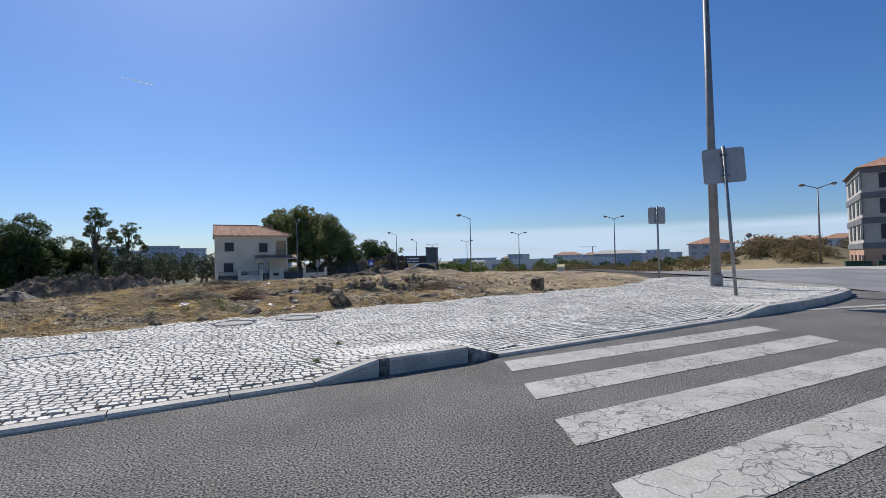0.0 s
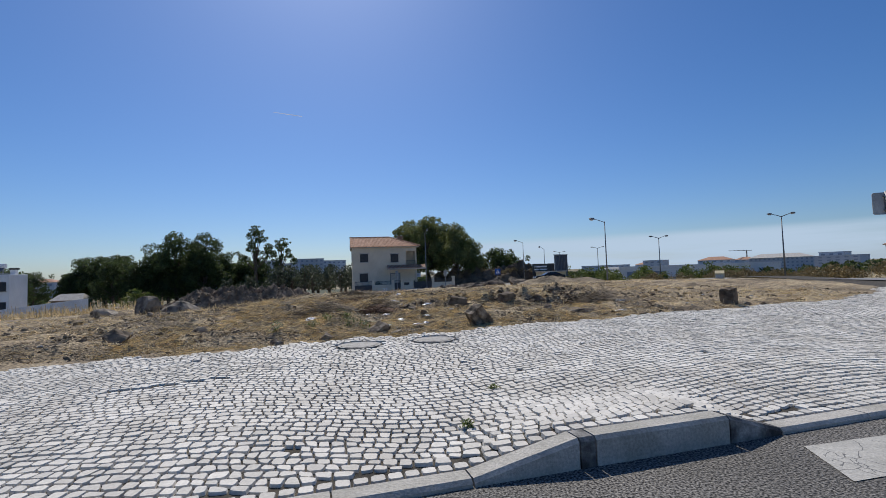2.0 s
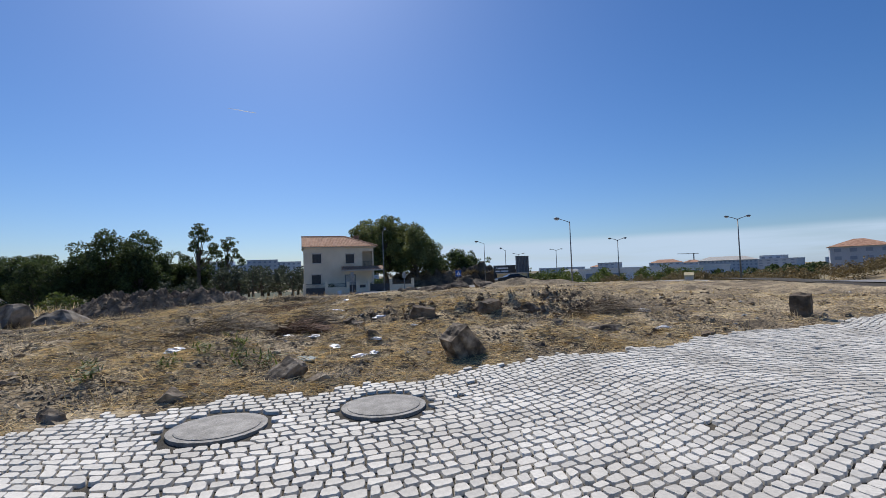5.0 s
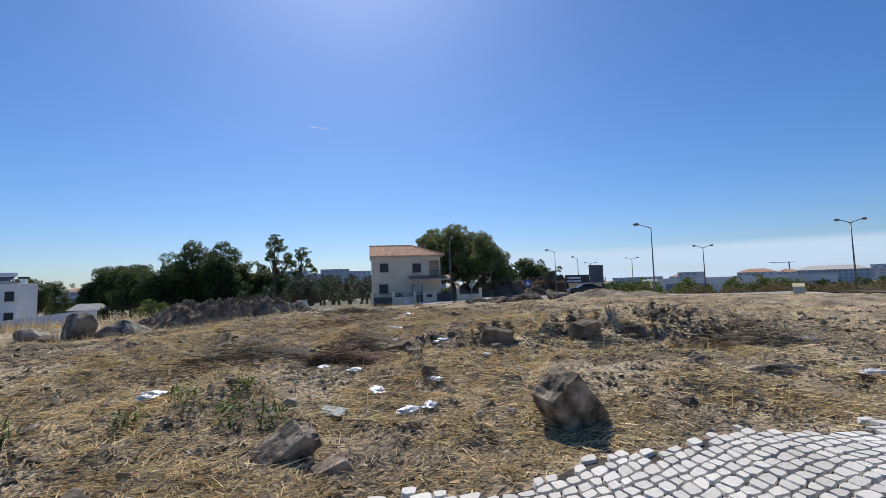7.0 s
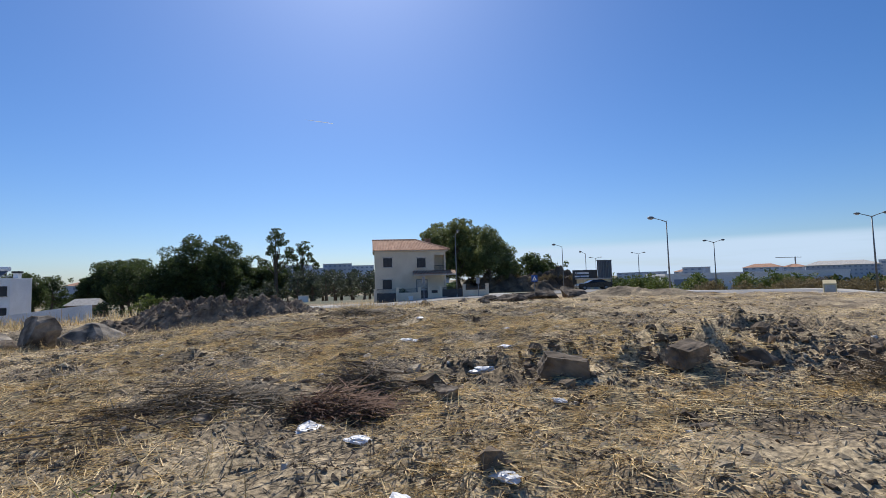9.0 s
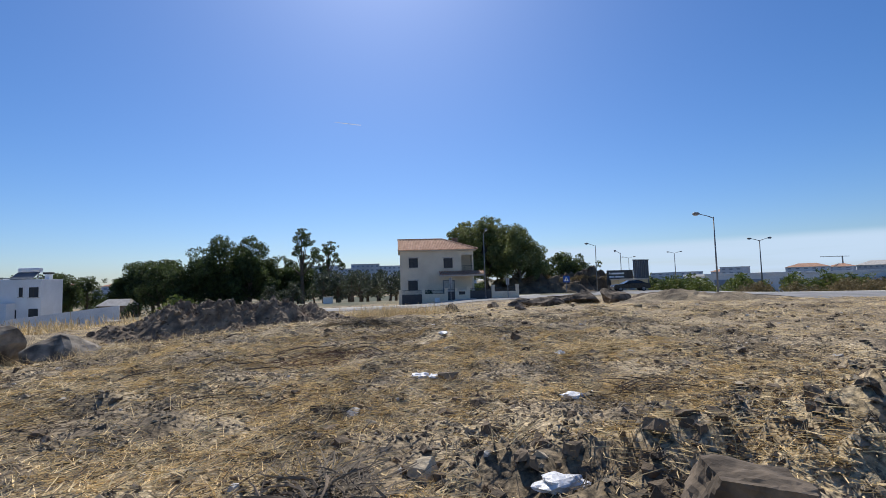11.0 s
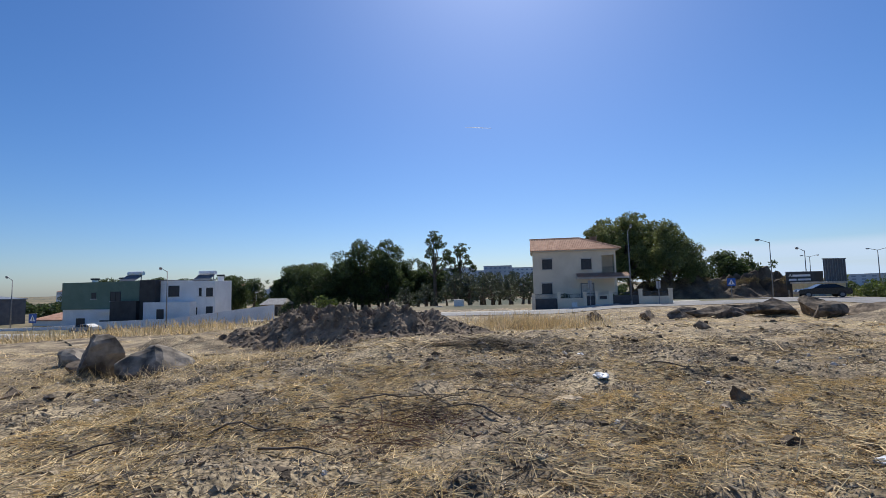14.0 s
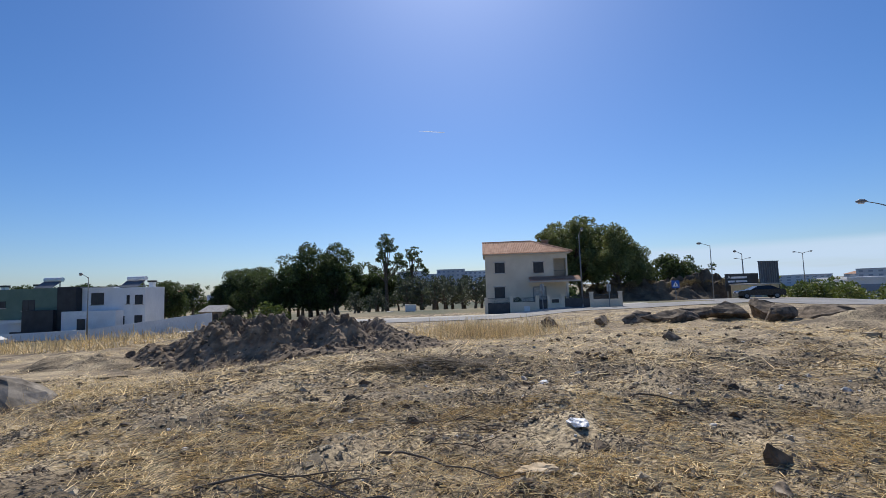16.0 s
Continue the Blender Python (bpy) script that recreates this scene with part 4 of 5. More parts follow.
for k, (x, y, h) in enumerate([(1.2, 14.9, 0.2), (-0.3, 14.5, 0.2), (1.5, 15.0, 0.18), (1.15, 15.6, 0.16), (0.75, 15.2, 0.14), (0.4, 14.9, 0.14), (2.04, 8.05, 0.045), (2.6, 9.1, 0.03)]):
    r2 = np.random.default_rng(k)
    n = 70
    ax = x + r2.normal(0, 0.07 if k < 6 else 0.025, n)
    ay = y + r2.normal(0, 0.06 if k < 6 else 0.025, n)
    az = (land(ax, ay) if k < 6 else pave_z(ax, ay)) + r2.uniform(0, h, n)
    ob = blades("weed", ax, ay, r2, h * 0.5, 0.02, 0.7, LEAF_BRIGHT, "small green weed in bare ground" if k < 6 else "small green weed in a paving joint", 0, az)
    ob["category"] = "weed"

# ---- paving things ----
for mx, my, mr in COVERS:
    c = thing("manhole_cover", pose(mx, my, float(pave_z(mx, my))), "round grey manhole cover set among cobbles", "manhole cover", "manhole covers")
    part("ring", Shape().tube([(0, 0, -0.03), (0, 0, 0.008)], mr, 28), IRON, c)
    part("lid", Shape().tube([(0, 0, 0.0), (0, 0, 0.013), (0, 0, 0.016)], [mr * 0.86, mr * 0.86, mr * 0.82], 28), IRON, c)
c = thing("manhole_cover", pose(2.3, 3.8, 0.002), "round dark iron manhole cover in the asphalt", "manhole cover")
part("ring", Shape().tube([(0, 0, -0.02), (0, 0, 0.004)], 0.36, 28), IRON, c)
part("lid", Shape().tube([(0, 0, -0.02), (0, 0, 0.008)], 0.31, 28), DARK_STEEL, c)


def rounded_plate(w, h, t, rad=0.08):
    v = []
    for zc in (-t / 2, t / 2):
        for (sx, sz), a0 in (((1, 1), 0), ((-1, 1), 90), ((-1, -1), 180), ((1, -1), 270)):
            for k in range(5):
                a = radians(a0 + 22.5 * k)
                v.append((sx * (w / 2 - rad) + rad * math.cos(a), zc, sz * (h / 2 - rad) + rad * math.sin(a)))
    n = 20
    f = [tuple(range(n)), tuple(range(2 * n - 1, n - 1, -1))] + [(k, k + n, (k + 1) % n + n, (k + 1) % n) for k in range(n)]
    return Shape().add(v, f)


def back_sign(x, y, z, h, w, plate_h, yaw, lean, label):
    s = thing("traffic_sign", pose(x, y, z, 0, lean, yaw), label, "traffic sign")
    part("pole", Shape().tube([(0, 0, -0.2), (0, 0, h + 0.05)], 0.045, 12), STEEL, s, smooth=True)
    plate = part("plate", rounded_plate(w, plate_h, 0.03), PLATE, s, "plain grey back of an aluminium plate", pose(0, 0.07, h - plate_h / 2))
    for dz in (-0.3, 0.3):
        part("bracket", Shape().box((-0.09, -0.13, dz * plate_h - 0.025), (0.09, -0.014, dz * plate_h + 0.025)), STEEL, plate)
    return s


back_sign(14.24, 10.13, 0.15, 4.25, 1.12, 1.0, -38, -2.6, "leaning grey sign seen from the back on paving")
back_sign(20.69, 17.75, 0.2, 3.55, 0.82, 0.82, -30, 0, "square grey sign seen from the back on paving")


def lamp(x, y, z, h, arms, label, yaw=0, arm=2.0, r0=0.11, r1=0.055, lean=0.0, name="street_lamp", n=10):
    s = thing(name, pose(x, y, z, 0, lean, yaw), label, "street lamp", "street lamps")
    part("base", Shape().tube([(0, 0, -0.2), (0, 0, 0.5)], r0 * 1.25, n), DARK_STEEL, s)
    part("pole", Shape().tube([(0, 0, 0.4), (0, 0, h)], [r0, r1], n), DARK_STEEL, s, smooth=True)
    for d in arms:
        part("arm", Shape().tube([(0, 0, h - 0.15), (d * arm * 0.3, 0, h + 0.12), (d * arm * 0.75, 0, h + 0.42)], [r1, r1 * 0.8, r1 * 0.7], 8), DARK_STEEL, s)
        head = Shape().add(*((lambda a: (a.v, a.f))(Shape().tube([(d * arm * 0.7, 0, h + 0.43), (d * arm * 0.8, 0, h + 0.47), (d * arm, 0, h + 0.5), (d * arm * 1.12, 0, h + 0.46)], [0.06, 0.17, 0.18, 0.07], 10))))
        lampob = part("lamp_head", head, DARK_STEEL, s)
        part("glass", Shape().tube([(d * arm * 0.82, 0, h + 0.3), (d * arm * 1.05, 0, h + 0.33)], [0.09, 0.09], 8), SIGN_WHITE, lampob)
    return s


lamp(17.28, 12.67, 0.14, 12.0, (-1, 1), "tall grey octagonal steel street lamp on paving", 30, 1.8, 0.17, 0.09, n=8)
lamp(39.4, 67.8, -1.1, 9.35, (-1,), "tall grey street lamp with one arm", -20, 2.0)
lamp(81.6, 77.1, -2.4, 12.3, (-1, 1), "tall grey street lamp with two arms", -25, 2.1, 0.16, 0.08)
lamp(84.2, 115.9, -2.9, 11.8, (-1, 1), "tall grey street lamp with two arms", -20, 2.2, 0.16, 0.08)
lamp(44.3, 113.0, -2.4, 10.7, (-1,), "tall grey street lamp with one arm", -10, 2.0)
lamp(50.0, 113.5, -2.4, 9.0, (-1,), "grey street lamp with one arm", 0, 1.3)
lamp(15.0, 84.0, -1.2, 9.6, (-1,), "grey street lamp beside garden gate", 100, 1.2, lean=0.6)
lamp(-31.9, 130, -3.8, 11.0, (-1,), "grey street lamp among trees", 0, 1.5)
lamp(-52.5, 83.0, -3.5, 8.5, (-1,), "grey street lamp before white house", 0, 1.3)
lamp(-81.8, 83.0, -4.2, 8.6, (-1,), "grey street lamp by the back road", 0, 1.3)
lamp(82, 38.6, -1.6, 12.6, (-1, 1), "tall grey street lamp with two arms", -50, 2.1, 0.16, 0.08)
lamp(112, 195, -4.2, 14.5, (-1, 1), "far grey street lamp with two arms", -20, 2.6, 0.2, 0.1)
lamp(118, 245, -4.2, 15, (-1, 1), "far grey street lamp with two arms", -20, 3.0, 0.2, 0.1)
lamp(76, 215, -4.2, 15.5, (-1,), "far grey street lamp with one arm", 0, 2.2, 0.2, 0.1)
g = thing("globe_lamp", pose(84.4, 50.1, -1.7), "low street lamp with a round head", "street lamp")
part("pole", Shape().tube([(0, 0, -0.2), (0, 0, 6.0)], [0.09, 0.06], 8), DARK_STEEL, g)
part("globe", rock_shape(77, 0.5, 0.5, 0.42, 0, 2, 0.0), DARK_STEEL, g, at=pose(0, 0, 6.3))

# utility cabinet by the side road
c = thing("utility_cabinet", pose(41.2, 48.4, -0.95, 0, 0, -45), "pale concrete utility cabinet with sloped top", "cabinet")
part("body", Shape().add([(-0.45, -0.3, 0), (0.45, -0.3, 0), (0.45, 0.3, 0), (-0.45, 0.3, 0), (-0.45, -0.3, 1.25), (0.45, -0.3, 1.25), (0.45, 0.3, 1.55), (-0.45, 0.3, 1.55)],
                           [(3, 2, 1, 0), (0, 1, 5, 4), (1, 2, 6, 5), (2, 3, 7, 6), (3, 0, 4, 7), (4, 5, 6, 7)]), OCHRE, c)
part("door", Shape().box((-0.35, -0.33, 0.15), (0.35, -0.302, 1.1)), TRIM, c)

# ---- houses ----


def window(parent, x0, x1, z0, z1, y, name="window", glass=None, trim=True, sill=True):
    w = part(name, Shape().box((x0, y - 0.02, z0), (x1, y + 0.06, z1)), glass or SHUTTER, parent)
    mid = (x0 + x1) / 2
    for a, b in ((x0, x0 + 0.08), (x1 - 0.08, x1)):
        part("frame", Shape().box((a, y - 0.05, z0), (b, y - 0.022, z1)), CHARCOAL, w)
    part("mullion", Shape().box((mid - 0.03, y - 0.05, z0), (mid + 0.03, y - 0.022, z1)), CHARCOAL, w)
    if trim:
        part("lintel", Shape().box((x0 - 0.15, y - 0.07, z1 + 0.002), (x1 + 0.15, y + 0.02, z1 + 0.16)), TRIM, w)
    if sill:
        part("sill", Shape().box((x0 - 0.15, y - 0.12, z0 - 0.12), (x1 + 0.15, y + 0.02, z0 - 0.002)), TRIM, w)
    return w


def bars(parent, x0, x1, z0, z1, y, step=0.14, mat=None):
    s = Shape().box((x0, y - 0.02, z1 - 0.05), (x1, y + 0.02, z1)).box((x0, y - 0.02, z0), (x1, y + 0.02, z0 + 0.05))
    x = x0
    while x < x1:
        s.box((x, y - 0.012, z0 + 0.05), (x + 0.025, y + 0.012, z1 - 0.05))
        x += step
    return part("railing", s, mat or GATE, parent)


H = thing("house", pose(0, 0, 0), "cream two-storey house with red tiled roof", "house")
part("wall", Shape().box((2.7, 89, -2.2), (12.25, 98, 6.3)).box((12.252, 89, -2.2), (14.15, 98, 3.0)).box((12.252, 90.6, 3.002), (14.15, 98, 6.3)).box((13.95, 89, 3.002), (14.15, 90.6, 6.3)).box((12.252, 89, 5.6), (13.948, 89.2, 6.3)), CREAM, H)
part("eaves", Shape().box((2.45, 88.6, 6.302), (14.6, 98.4, 6.45)), TRIM, H)
y0, y1, zr, zb = 88.45, 98.55, 8.5, 6.46
roof = part("roof", Shape().add([(2.4, y0, zb), (14.75, y0, zb), (14.75, y1, zb), (2.4, y1, zb), (2.4, 93.5, zr), (9.7, 93.5, zr)], [(3, 2, 1, 0), (0, 1, 5, 4), (1, 2, 5), (2, 3, 4, 5), (3, 0, 4)]), TILE, H, "faded terracotta tiles")
k = 2.5
while k < 14.7:
    if k < 9.7:
        top = (k, 93.5, zr)
    else:
        q = (k - 9.7) / 5.05
        top = (k, 93.5 + (y0 - 93.5) * q, zr + (zb - zr) * q)
    if top[1] > y0 + 0.25:
        part("tile_row", Shape().tube([(k, y0 - 0.06, zb + 0.04), (top[0], top[1], top[2] + 0.05)], 0.075, 6), TILE, roof)
    k += 0.25
k = y0 + 0.2
while k < y1:
    q = 1 - abs(k - 93.5) / 5.05
    part("tile_row", Shape().tube([(14.8, k, zb + 0.04), (14.75 - 5.05 * q, k, zb + (zr - zb) * q + 0.05)], 0.075, 6), TILE, roof)
    k += 0.25
part("ridge", Shape().tube([(2.35, 93.5, zr + 0.05), (9.7, 93.5, zr + 0.06)], 0.13, 8).tube([(9.7, 93.5, zr + 0.06), (14.8, y0 - 0.05, zb + 0.08)], 0.12, 8), TILE, roof)
part("chimney", Shape().box((11.6, 95.2, 6.8), (12.5, 96.0, 8.7)).box((11.5, 95.1, 8.702), (12.6, 96.1, 8.85)), ADOBE, roof)
window(H, 4.05, 5.45, 3.8, 5.25, 89)
window(H, 9.45, 10.85, 3.65, 5.15, 89)
window(H, 3.9, 5.35, 0.3, 1.8, 89)
d = part("door", Shape().box((9.4, 88.96, -0.9), (10.95, 89.05, 1.6)), TRIM, H, "pale panelled front door")
part("frame", Shape().box((9.25, 88.9, -0.9), (9.398, 89.02, 1.75)).box((10.952, 88.9, -0.9), (11.1, 89.02, 1.75)).box((9.4, 88.9, 1.602), (10.95, 89.02, 1.75)), DARK_STEEL, d)
por = part("porch", Shape().add([(8.7, 87.0, 2.5), (15.6, 87.0, 2.5), (15.6, 89, 3.05), (8.7, 89, 3.05), (8.7, 87.0, 2.3), (15.6, 87.0, 2.3), (15.6, 89, 2.4), (8.7, 89, 2.4)],
                              [(0, 1, 2, 3), (7, 6, 5, 4), (4, 5, 1, 0), (5, 6, 2, 1), (6, 7, 3, 2), (7, 4, 0, 3)]), TRIM, H, "porch roof edged with dark tiles")
k = 8.8
while k < 15.6:
    part("tile_row", Shape().tube([(k, 86.93, 2.58), (k, 89, 3.12)], 0.07, 6), TILE, por)
    k += 0.24
part("column", Shape().box((13.6, 87.2, -1.3), (13.9, 87.5, 2.3)), CREAM, por)
bars(H, 12.3, 13.95, 3.05, 3.95, 89.1)
part("terrace", Shape().box((3, 85.5, -2.0), (14.2, 88.99, -1.25)), TRIM, H)

F = thing("garden_wall", pose(0, 0, 0), "cream garden wall with dark gates and railing", "wall")
part("wall", Shape().box((6.15, 83.9, -2.2), (9.3, 84.15, -0.2)), CREAM, F)
part("wall", Shape().box((10.6, 83.9, -2.0), (12.6, 84.15, 0.2)), CREAM, F)
part("wall", Shape().box((16.2, 83.9, -1.9), (19.7, 84.15, -0.1)), CREAM, F)
for x, zt in ((2.45, 0.4), (5.75, 0.5), (9.05, 0.5), (10.55, 0.5), (12.3, 0.5), (15.9, 0.75), (19.5, 0.75)):
    part("pillar", Shape().box((x, 83.8, -2.3), (x + 0.42, 84.25, zt)).box((x - 0.05, 83.75, zt + 0.002), (x + 0.47, 84.3, zt + 0.09)), CREAM, F)
gt = part("gate", Shape().box((2.9, 83.98, -2.0), (5.74, 84.06, -0.25)), GATE, F, "dark solid sliding gate")
bars(gt, 2.9, 5.74, -0.24, 0.42, 84.02)
gt = part("gate", Shape().box((12.75, 83.98, -1.7), (15.88, 84.06, 0.05)), GATE, F, "dark solid sliding gate")
bars(gt, 12.75, 15.88, 0.06, 0.42, 84.02)
gt = part("gate", Shape().box((9.5, 83.98, -1.8), (10.52, 84.06, 0.0)), GATE, F, "dark narrow entrance gate")
bars(gt, 9.5, 10.52, 0.002, 0.42, 84.02)
bars(F, 6.2, 9.0, -0.19, 0.35, 84.02)
bars(F, 16.35, 19.5, -0.09, 0.5, 84.02)
part("panel", Shape().box((7.55, 83.86, -1.35), (8.25, 83.898, -0.75)), SIGN_WHITE, F, "white wall box")
part("mail_slot", Shape().box((11.1, 83.86, -0.4), (12.0, 83.898, 0.05)), SHUTTER, F)

for x, y, h, zt in ((9.75, 82.2, 4.0, -1.9), (18.1, 83.0, 3.6, -1.8)):
    s = thing("traffic_sign", pose(x, y, zt), "grey sign seen edge-on before garden wall", "traffic sign")
    part("pole", Shape().tube([(0, 0, -0.2), (0, 0, h)], 0.06, 8), STEEL, s)
    part("plate", rounded_plate(0.5, 0.9, 0.04, 0.06), PLATE, s, at=pose(0, 0.08, h - 0.5))


def crossing_sign(x, y, z, h, s0):
    s = thing("crossing_sign", pose(x, y, z), "blue square pedestrian crossing sign on grey post", "traffic sign")
    part("pole", Shape().tube([(0, 0, -0.2), (0, 0, h)], 0.06, 8), STEEL, s)
    p = part("plate", rounded_plate(s0, s0, 0.04, 0.08), BLUE, s, at=pose(0, -0.09, h - s0 / 2))
    a = s0 * 0.38
    part("triangle", Shape().add([(-a, -0.03, -a * 0.8), (a, -0.03, -a * 0.8), (0, -0.03, a * 0.95)], [(0, 1, 2)]), SIGN_WHITE, p)
    part("mark", Shape().box((-0.05, -0.04, -a * 0.6), (0.05, -0.035, a * 0.3)), CHARCOAL, p)


crossing_sign(36.5, 110, -2.4, 4.4, 1.35)
crossing_sign(-77.3, 83, -4.2, 3.0, 1.5)

# modern houses
W = thing("modern_house", pose(0, 0, 0), "white cubic modern house with black centre block", "house")
part("wall", Shape().box((-56.6, 92, -5.0), (-50.9, 96.5, 3.6), 0.03), WHITE, W)
part("wall", Shape().box((-62.0, 92.4, -5.0), (-56.602, 97, 3.75)), WHITE, W)
part("lower_block", Shape().box((-63.6, 90.4, -5.0), (-54.5, 92.398, 0.1)), WHITE, W)
part("centre_block", Shape().box((-65.2, 91.2, -5.0), (-62.002, 97, 4.0)), CHARCOAL, W, "charcoal tower block")
part("centre_block", Shape().box((-70.6, 90.6, -5.0), (-65.202, 103, 0.4)), CHARCOAL, W)
part("parapet", Shape().box((-62.05, 91.95, 3.752), (-50.8, 92.2, 3.85)), PLATE, W)
for x0, x1, z0, z1, y in ((-60.4, -58.2, 1.0, 2.9, 92.4), (-54.0, -53.5, 1.0, 2.4, 92), (-52.6, -51.3, 0.9, 2.4, 92), (-55.6, -54.3, -3.1, -0.9, 92), (-52.6, -51.3, -2.7, -0.8, 92), (-60.9, -59.5, -3.6, -1.1, 90.4)):
    window(W, x0, x1, z0, z1, y, glass=DARK_GLASS, trim=False)
G = thing("modern_house", pose(0, 0, 0), "grey-green cubic modern house on white base", "house")
part("wall", Shape().box((-82.5, 92, -1.0), (-65.6, 104, 3.9), 0.03), GREEN_WALL, G)
part("base", Shape().box((-82.5, 92.3, -5.5), (-70.61, 104, -1.002)), WHITE, G)
part("canopy", Shape().box((-74.5, 90.9, -1.5), (-67.5, 91.99, -1.05)), WHITE, G)
for x0, x1, z0, z1, y in ((-76.0, -75.0, 0.9, 2.0, 92), (-72.0, -69.8, 0.4, 2.1, 92), (-79.5, -77.6, -4.9, -2.6, 92.3), (-74.4, -71.0, -4.9, -3.0, 92.3)):
    window(G, x0, x1, z0, z1, y, glass=DARK_GLASS, trim=False)
for i, (x, z) in enumerate(((-70.3, 3.9), (-55.2, 3.6))):
    s = thing("solar_heater", pose(x, 94.8, z), "roof solar water heater with white tank", "solar heater")
    part("tank", Shape().tube([(-1.6, 0.9, 1.5), (1.6, 0.9, 1.5)], 0.38, 12), SIGN_WHITE, s)
    part("panel", Shape().add([(-1.6, -1.2, 0.1), (1.6, -1.2, 0.1), (1.6, 0.6, 1.2), (-1.6, 0.6, 1.2), (-1.6, -1.15, 0.0), (1.6, -1.15, 0.0), (1.6, 0.65, 1.1), (-1.6, 0.65, 1.1)], [(0, 1, 2, 3), (7, 6, 5, 4), (0, 4, 5, 1), (1, 5, 6, 2), (2, 6, 7, 3), (3, 7, 4, 0)]), BOARD_GREY, s)
    part("stand", Shape().box((-1.4, -1.1, -0.05), (-1.3, 0.7, 0.1)).box((1.3, -1.1, -0.05), (1.4, 0.7, 0.1)).box((-1.4, 0.6, 0.0), (-1.3, 0.75, 1.2)).box((1.3, 0.6, 0.0), (1.4, 0.75, 1.2)), STEEL, s)
for x in (-78.6, -72.4, -52.0):
    s = thing("roof_vent", pose(x, 95, 3.6), "small black-capped roof vent", "vent")
    part("stack", Shape().box((-0.35, -0.35, 0), (0.35, 0.35, 0.8)), WHITE, s)
    part("cap", Shape().box((-0.5, -0.5, 0.802), (0.5, 0.5, 1.1)), CHARCOAL, s)


def long_wall(points, h, t, mat, label):
    s = Shape()
    for (ax, ay, az), (bx, by, bz) in zip(points, points[1:]):
        d = Vector((bx - ax, by - ay, 0)).normalized()
        n = Vector((-d.y, d.x, 0)) * t / 2
        v = []
        for P, z in ((Vector((ax, ay, 0)), az), (Vector((bx, by, 0)), bz)):
            for sg, dz in ((-1, -1.5), (1, -1.5), (1, h), (-1, h)):
                q = P + n * sg
                v.append((q.x, q.y, z + dz))
        s.add(v, [(0, 4, 7, 3), (1, 2, 6, 5), (3, 7, 6, 2), (0, 3, 2, 1), (4, 5, 6, 7), (0, 1, 5, 4)])
    w = thing("boundary_wall", pose(0, 0, 0), label, "wall")
    part("wall", s, mat, w)
    return w


long_wall([(-98, 80, -5.2), (-71, 84.5, -4.6)], 1.3, 0.25, WHITE, "low white boundary wall along the road")
long_wall([(-70, 86.0, -4.4), (-55.5, 86.5, -4.0), (-52, 86.8, -3.6), (-39.8, 92, -2.2)], 1.5, 0.25, WHITE, "low white boundary wall stepping up slope")
s = thing("garage", pose(-84, 96, -5.2), "small white shed with red tile roof", "shed")
part("wall", Shape().box((-6, -3, 0), (1, 3, 2.4)), WHITE, s)
part("roof", Shape().add([(-6.3, -3.4, 2.4), (1.3, -3.4, 2.4), (1.3, 3.4, 3.6), (-6.3, 3.4, 3.6), (-6.3, -3.4, 2.2), (1.3, -3.4, 2.2), (1.3, 3.4, 2.4), (-6.3, 3.4, 2.4)], [(0, 1, 2, 3), (7, 6, 5, 4), (4, 5, 1, 0), (5, 6, 2, 1), (6, 7, 3, 2), (7, 4, 0, 3)]), TILE, s)
s = thing("stone_hut", pose(-58.5, 125, -4.0), "small old stone hut with pale tiled roof", "hut")
part("wall", Shape().box((-3, -2, -0.5), (3, 2, 2.3)), ADOBE, s)
part("roof", Shape().add([(-3.3, -2.4, 2.3), (3.3, -2.4, 2.3), (3.3, 2.4, 2.3), (-3.3, 2.4, 2.3), (-2.2, 0, 3.7), (2.6, 0, 3.7)], [(3, 2, 1, 0), (0, 1, 5, 4), (1, 2, 5), (2, 3, 4, 5), (3, 0, 4)]), TRIM, s)
part("door", Shape().box((0.2, -2.05, -0.3), (1.3, -1.99, 1.7)), CHARCOAL, s)
s = thing("grey_barn", pose(-97, 92, -5), "grey metal-clad barn seen at its gable", "barn")
part("wall", Shape().box((-9, -5, -0.5), (0, 5, 6.2)), BOARD_GREY, s)
part("roof", Shape().add([(-9.2, -5.2, 6.9), (0.2, -5.2, 6.2), (0.2, 5.2, 6.2), (-9.2, 5.2, 6.9), (-9.2, -5.2, 6.7), (0.2, -5.2, 6.0), (0.2, 5.2, 6.0), (-9.2, 5.2, 6.7)], [(0, 1, 2, 3), (7, 6, 5, 4), (4, 5, 1, 0), (5, 6, 2, 1), (6, 7, 3, 2), (7, 4, 0, 3)]), STEEL, s)
for x, y, z, w_, h_, m_ in ((-9.6, 98, -2.6, 1.6, 2.0, SIGN_WHITE), (-12.8, 97, -2.6, 0.9, 1.0, TRIM), (-21.3, 58, -1.7, 0.8, 0.7, ADOBE)):
    s = thing("utility_box", pose(x, y, z), "small roadside utility box", "cabinet")
    part("body", Shape().box((-w_ / 2, -0.4, -0.5), (w_ / 2, 0.4, h_), 0.03), m_, s)
    part("lid", Shape().box((-w_ / 2 - 0.06, -0.46, h_ + 0.002), (w_ / 2 + 0.06, 0.46, h_ + 0.08)), TRIM, s)

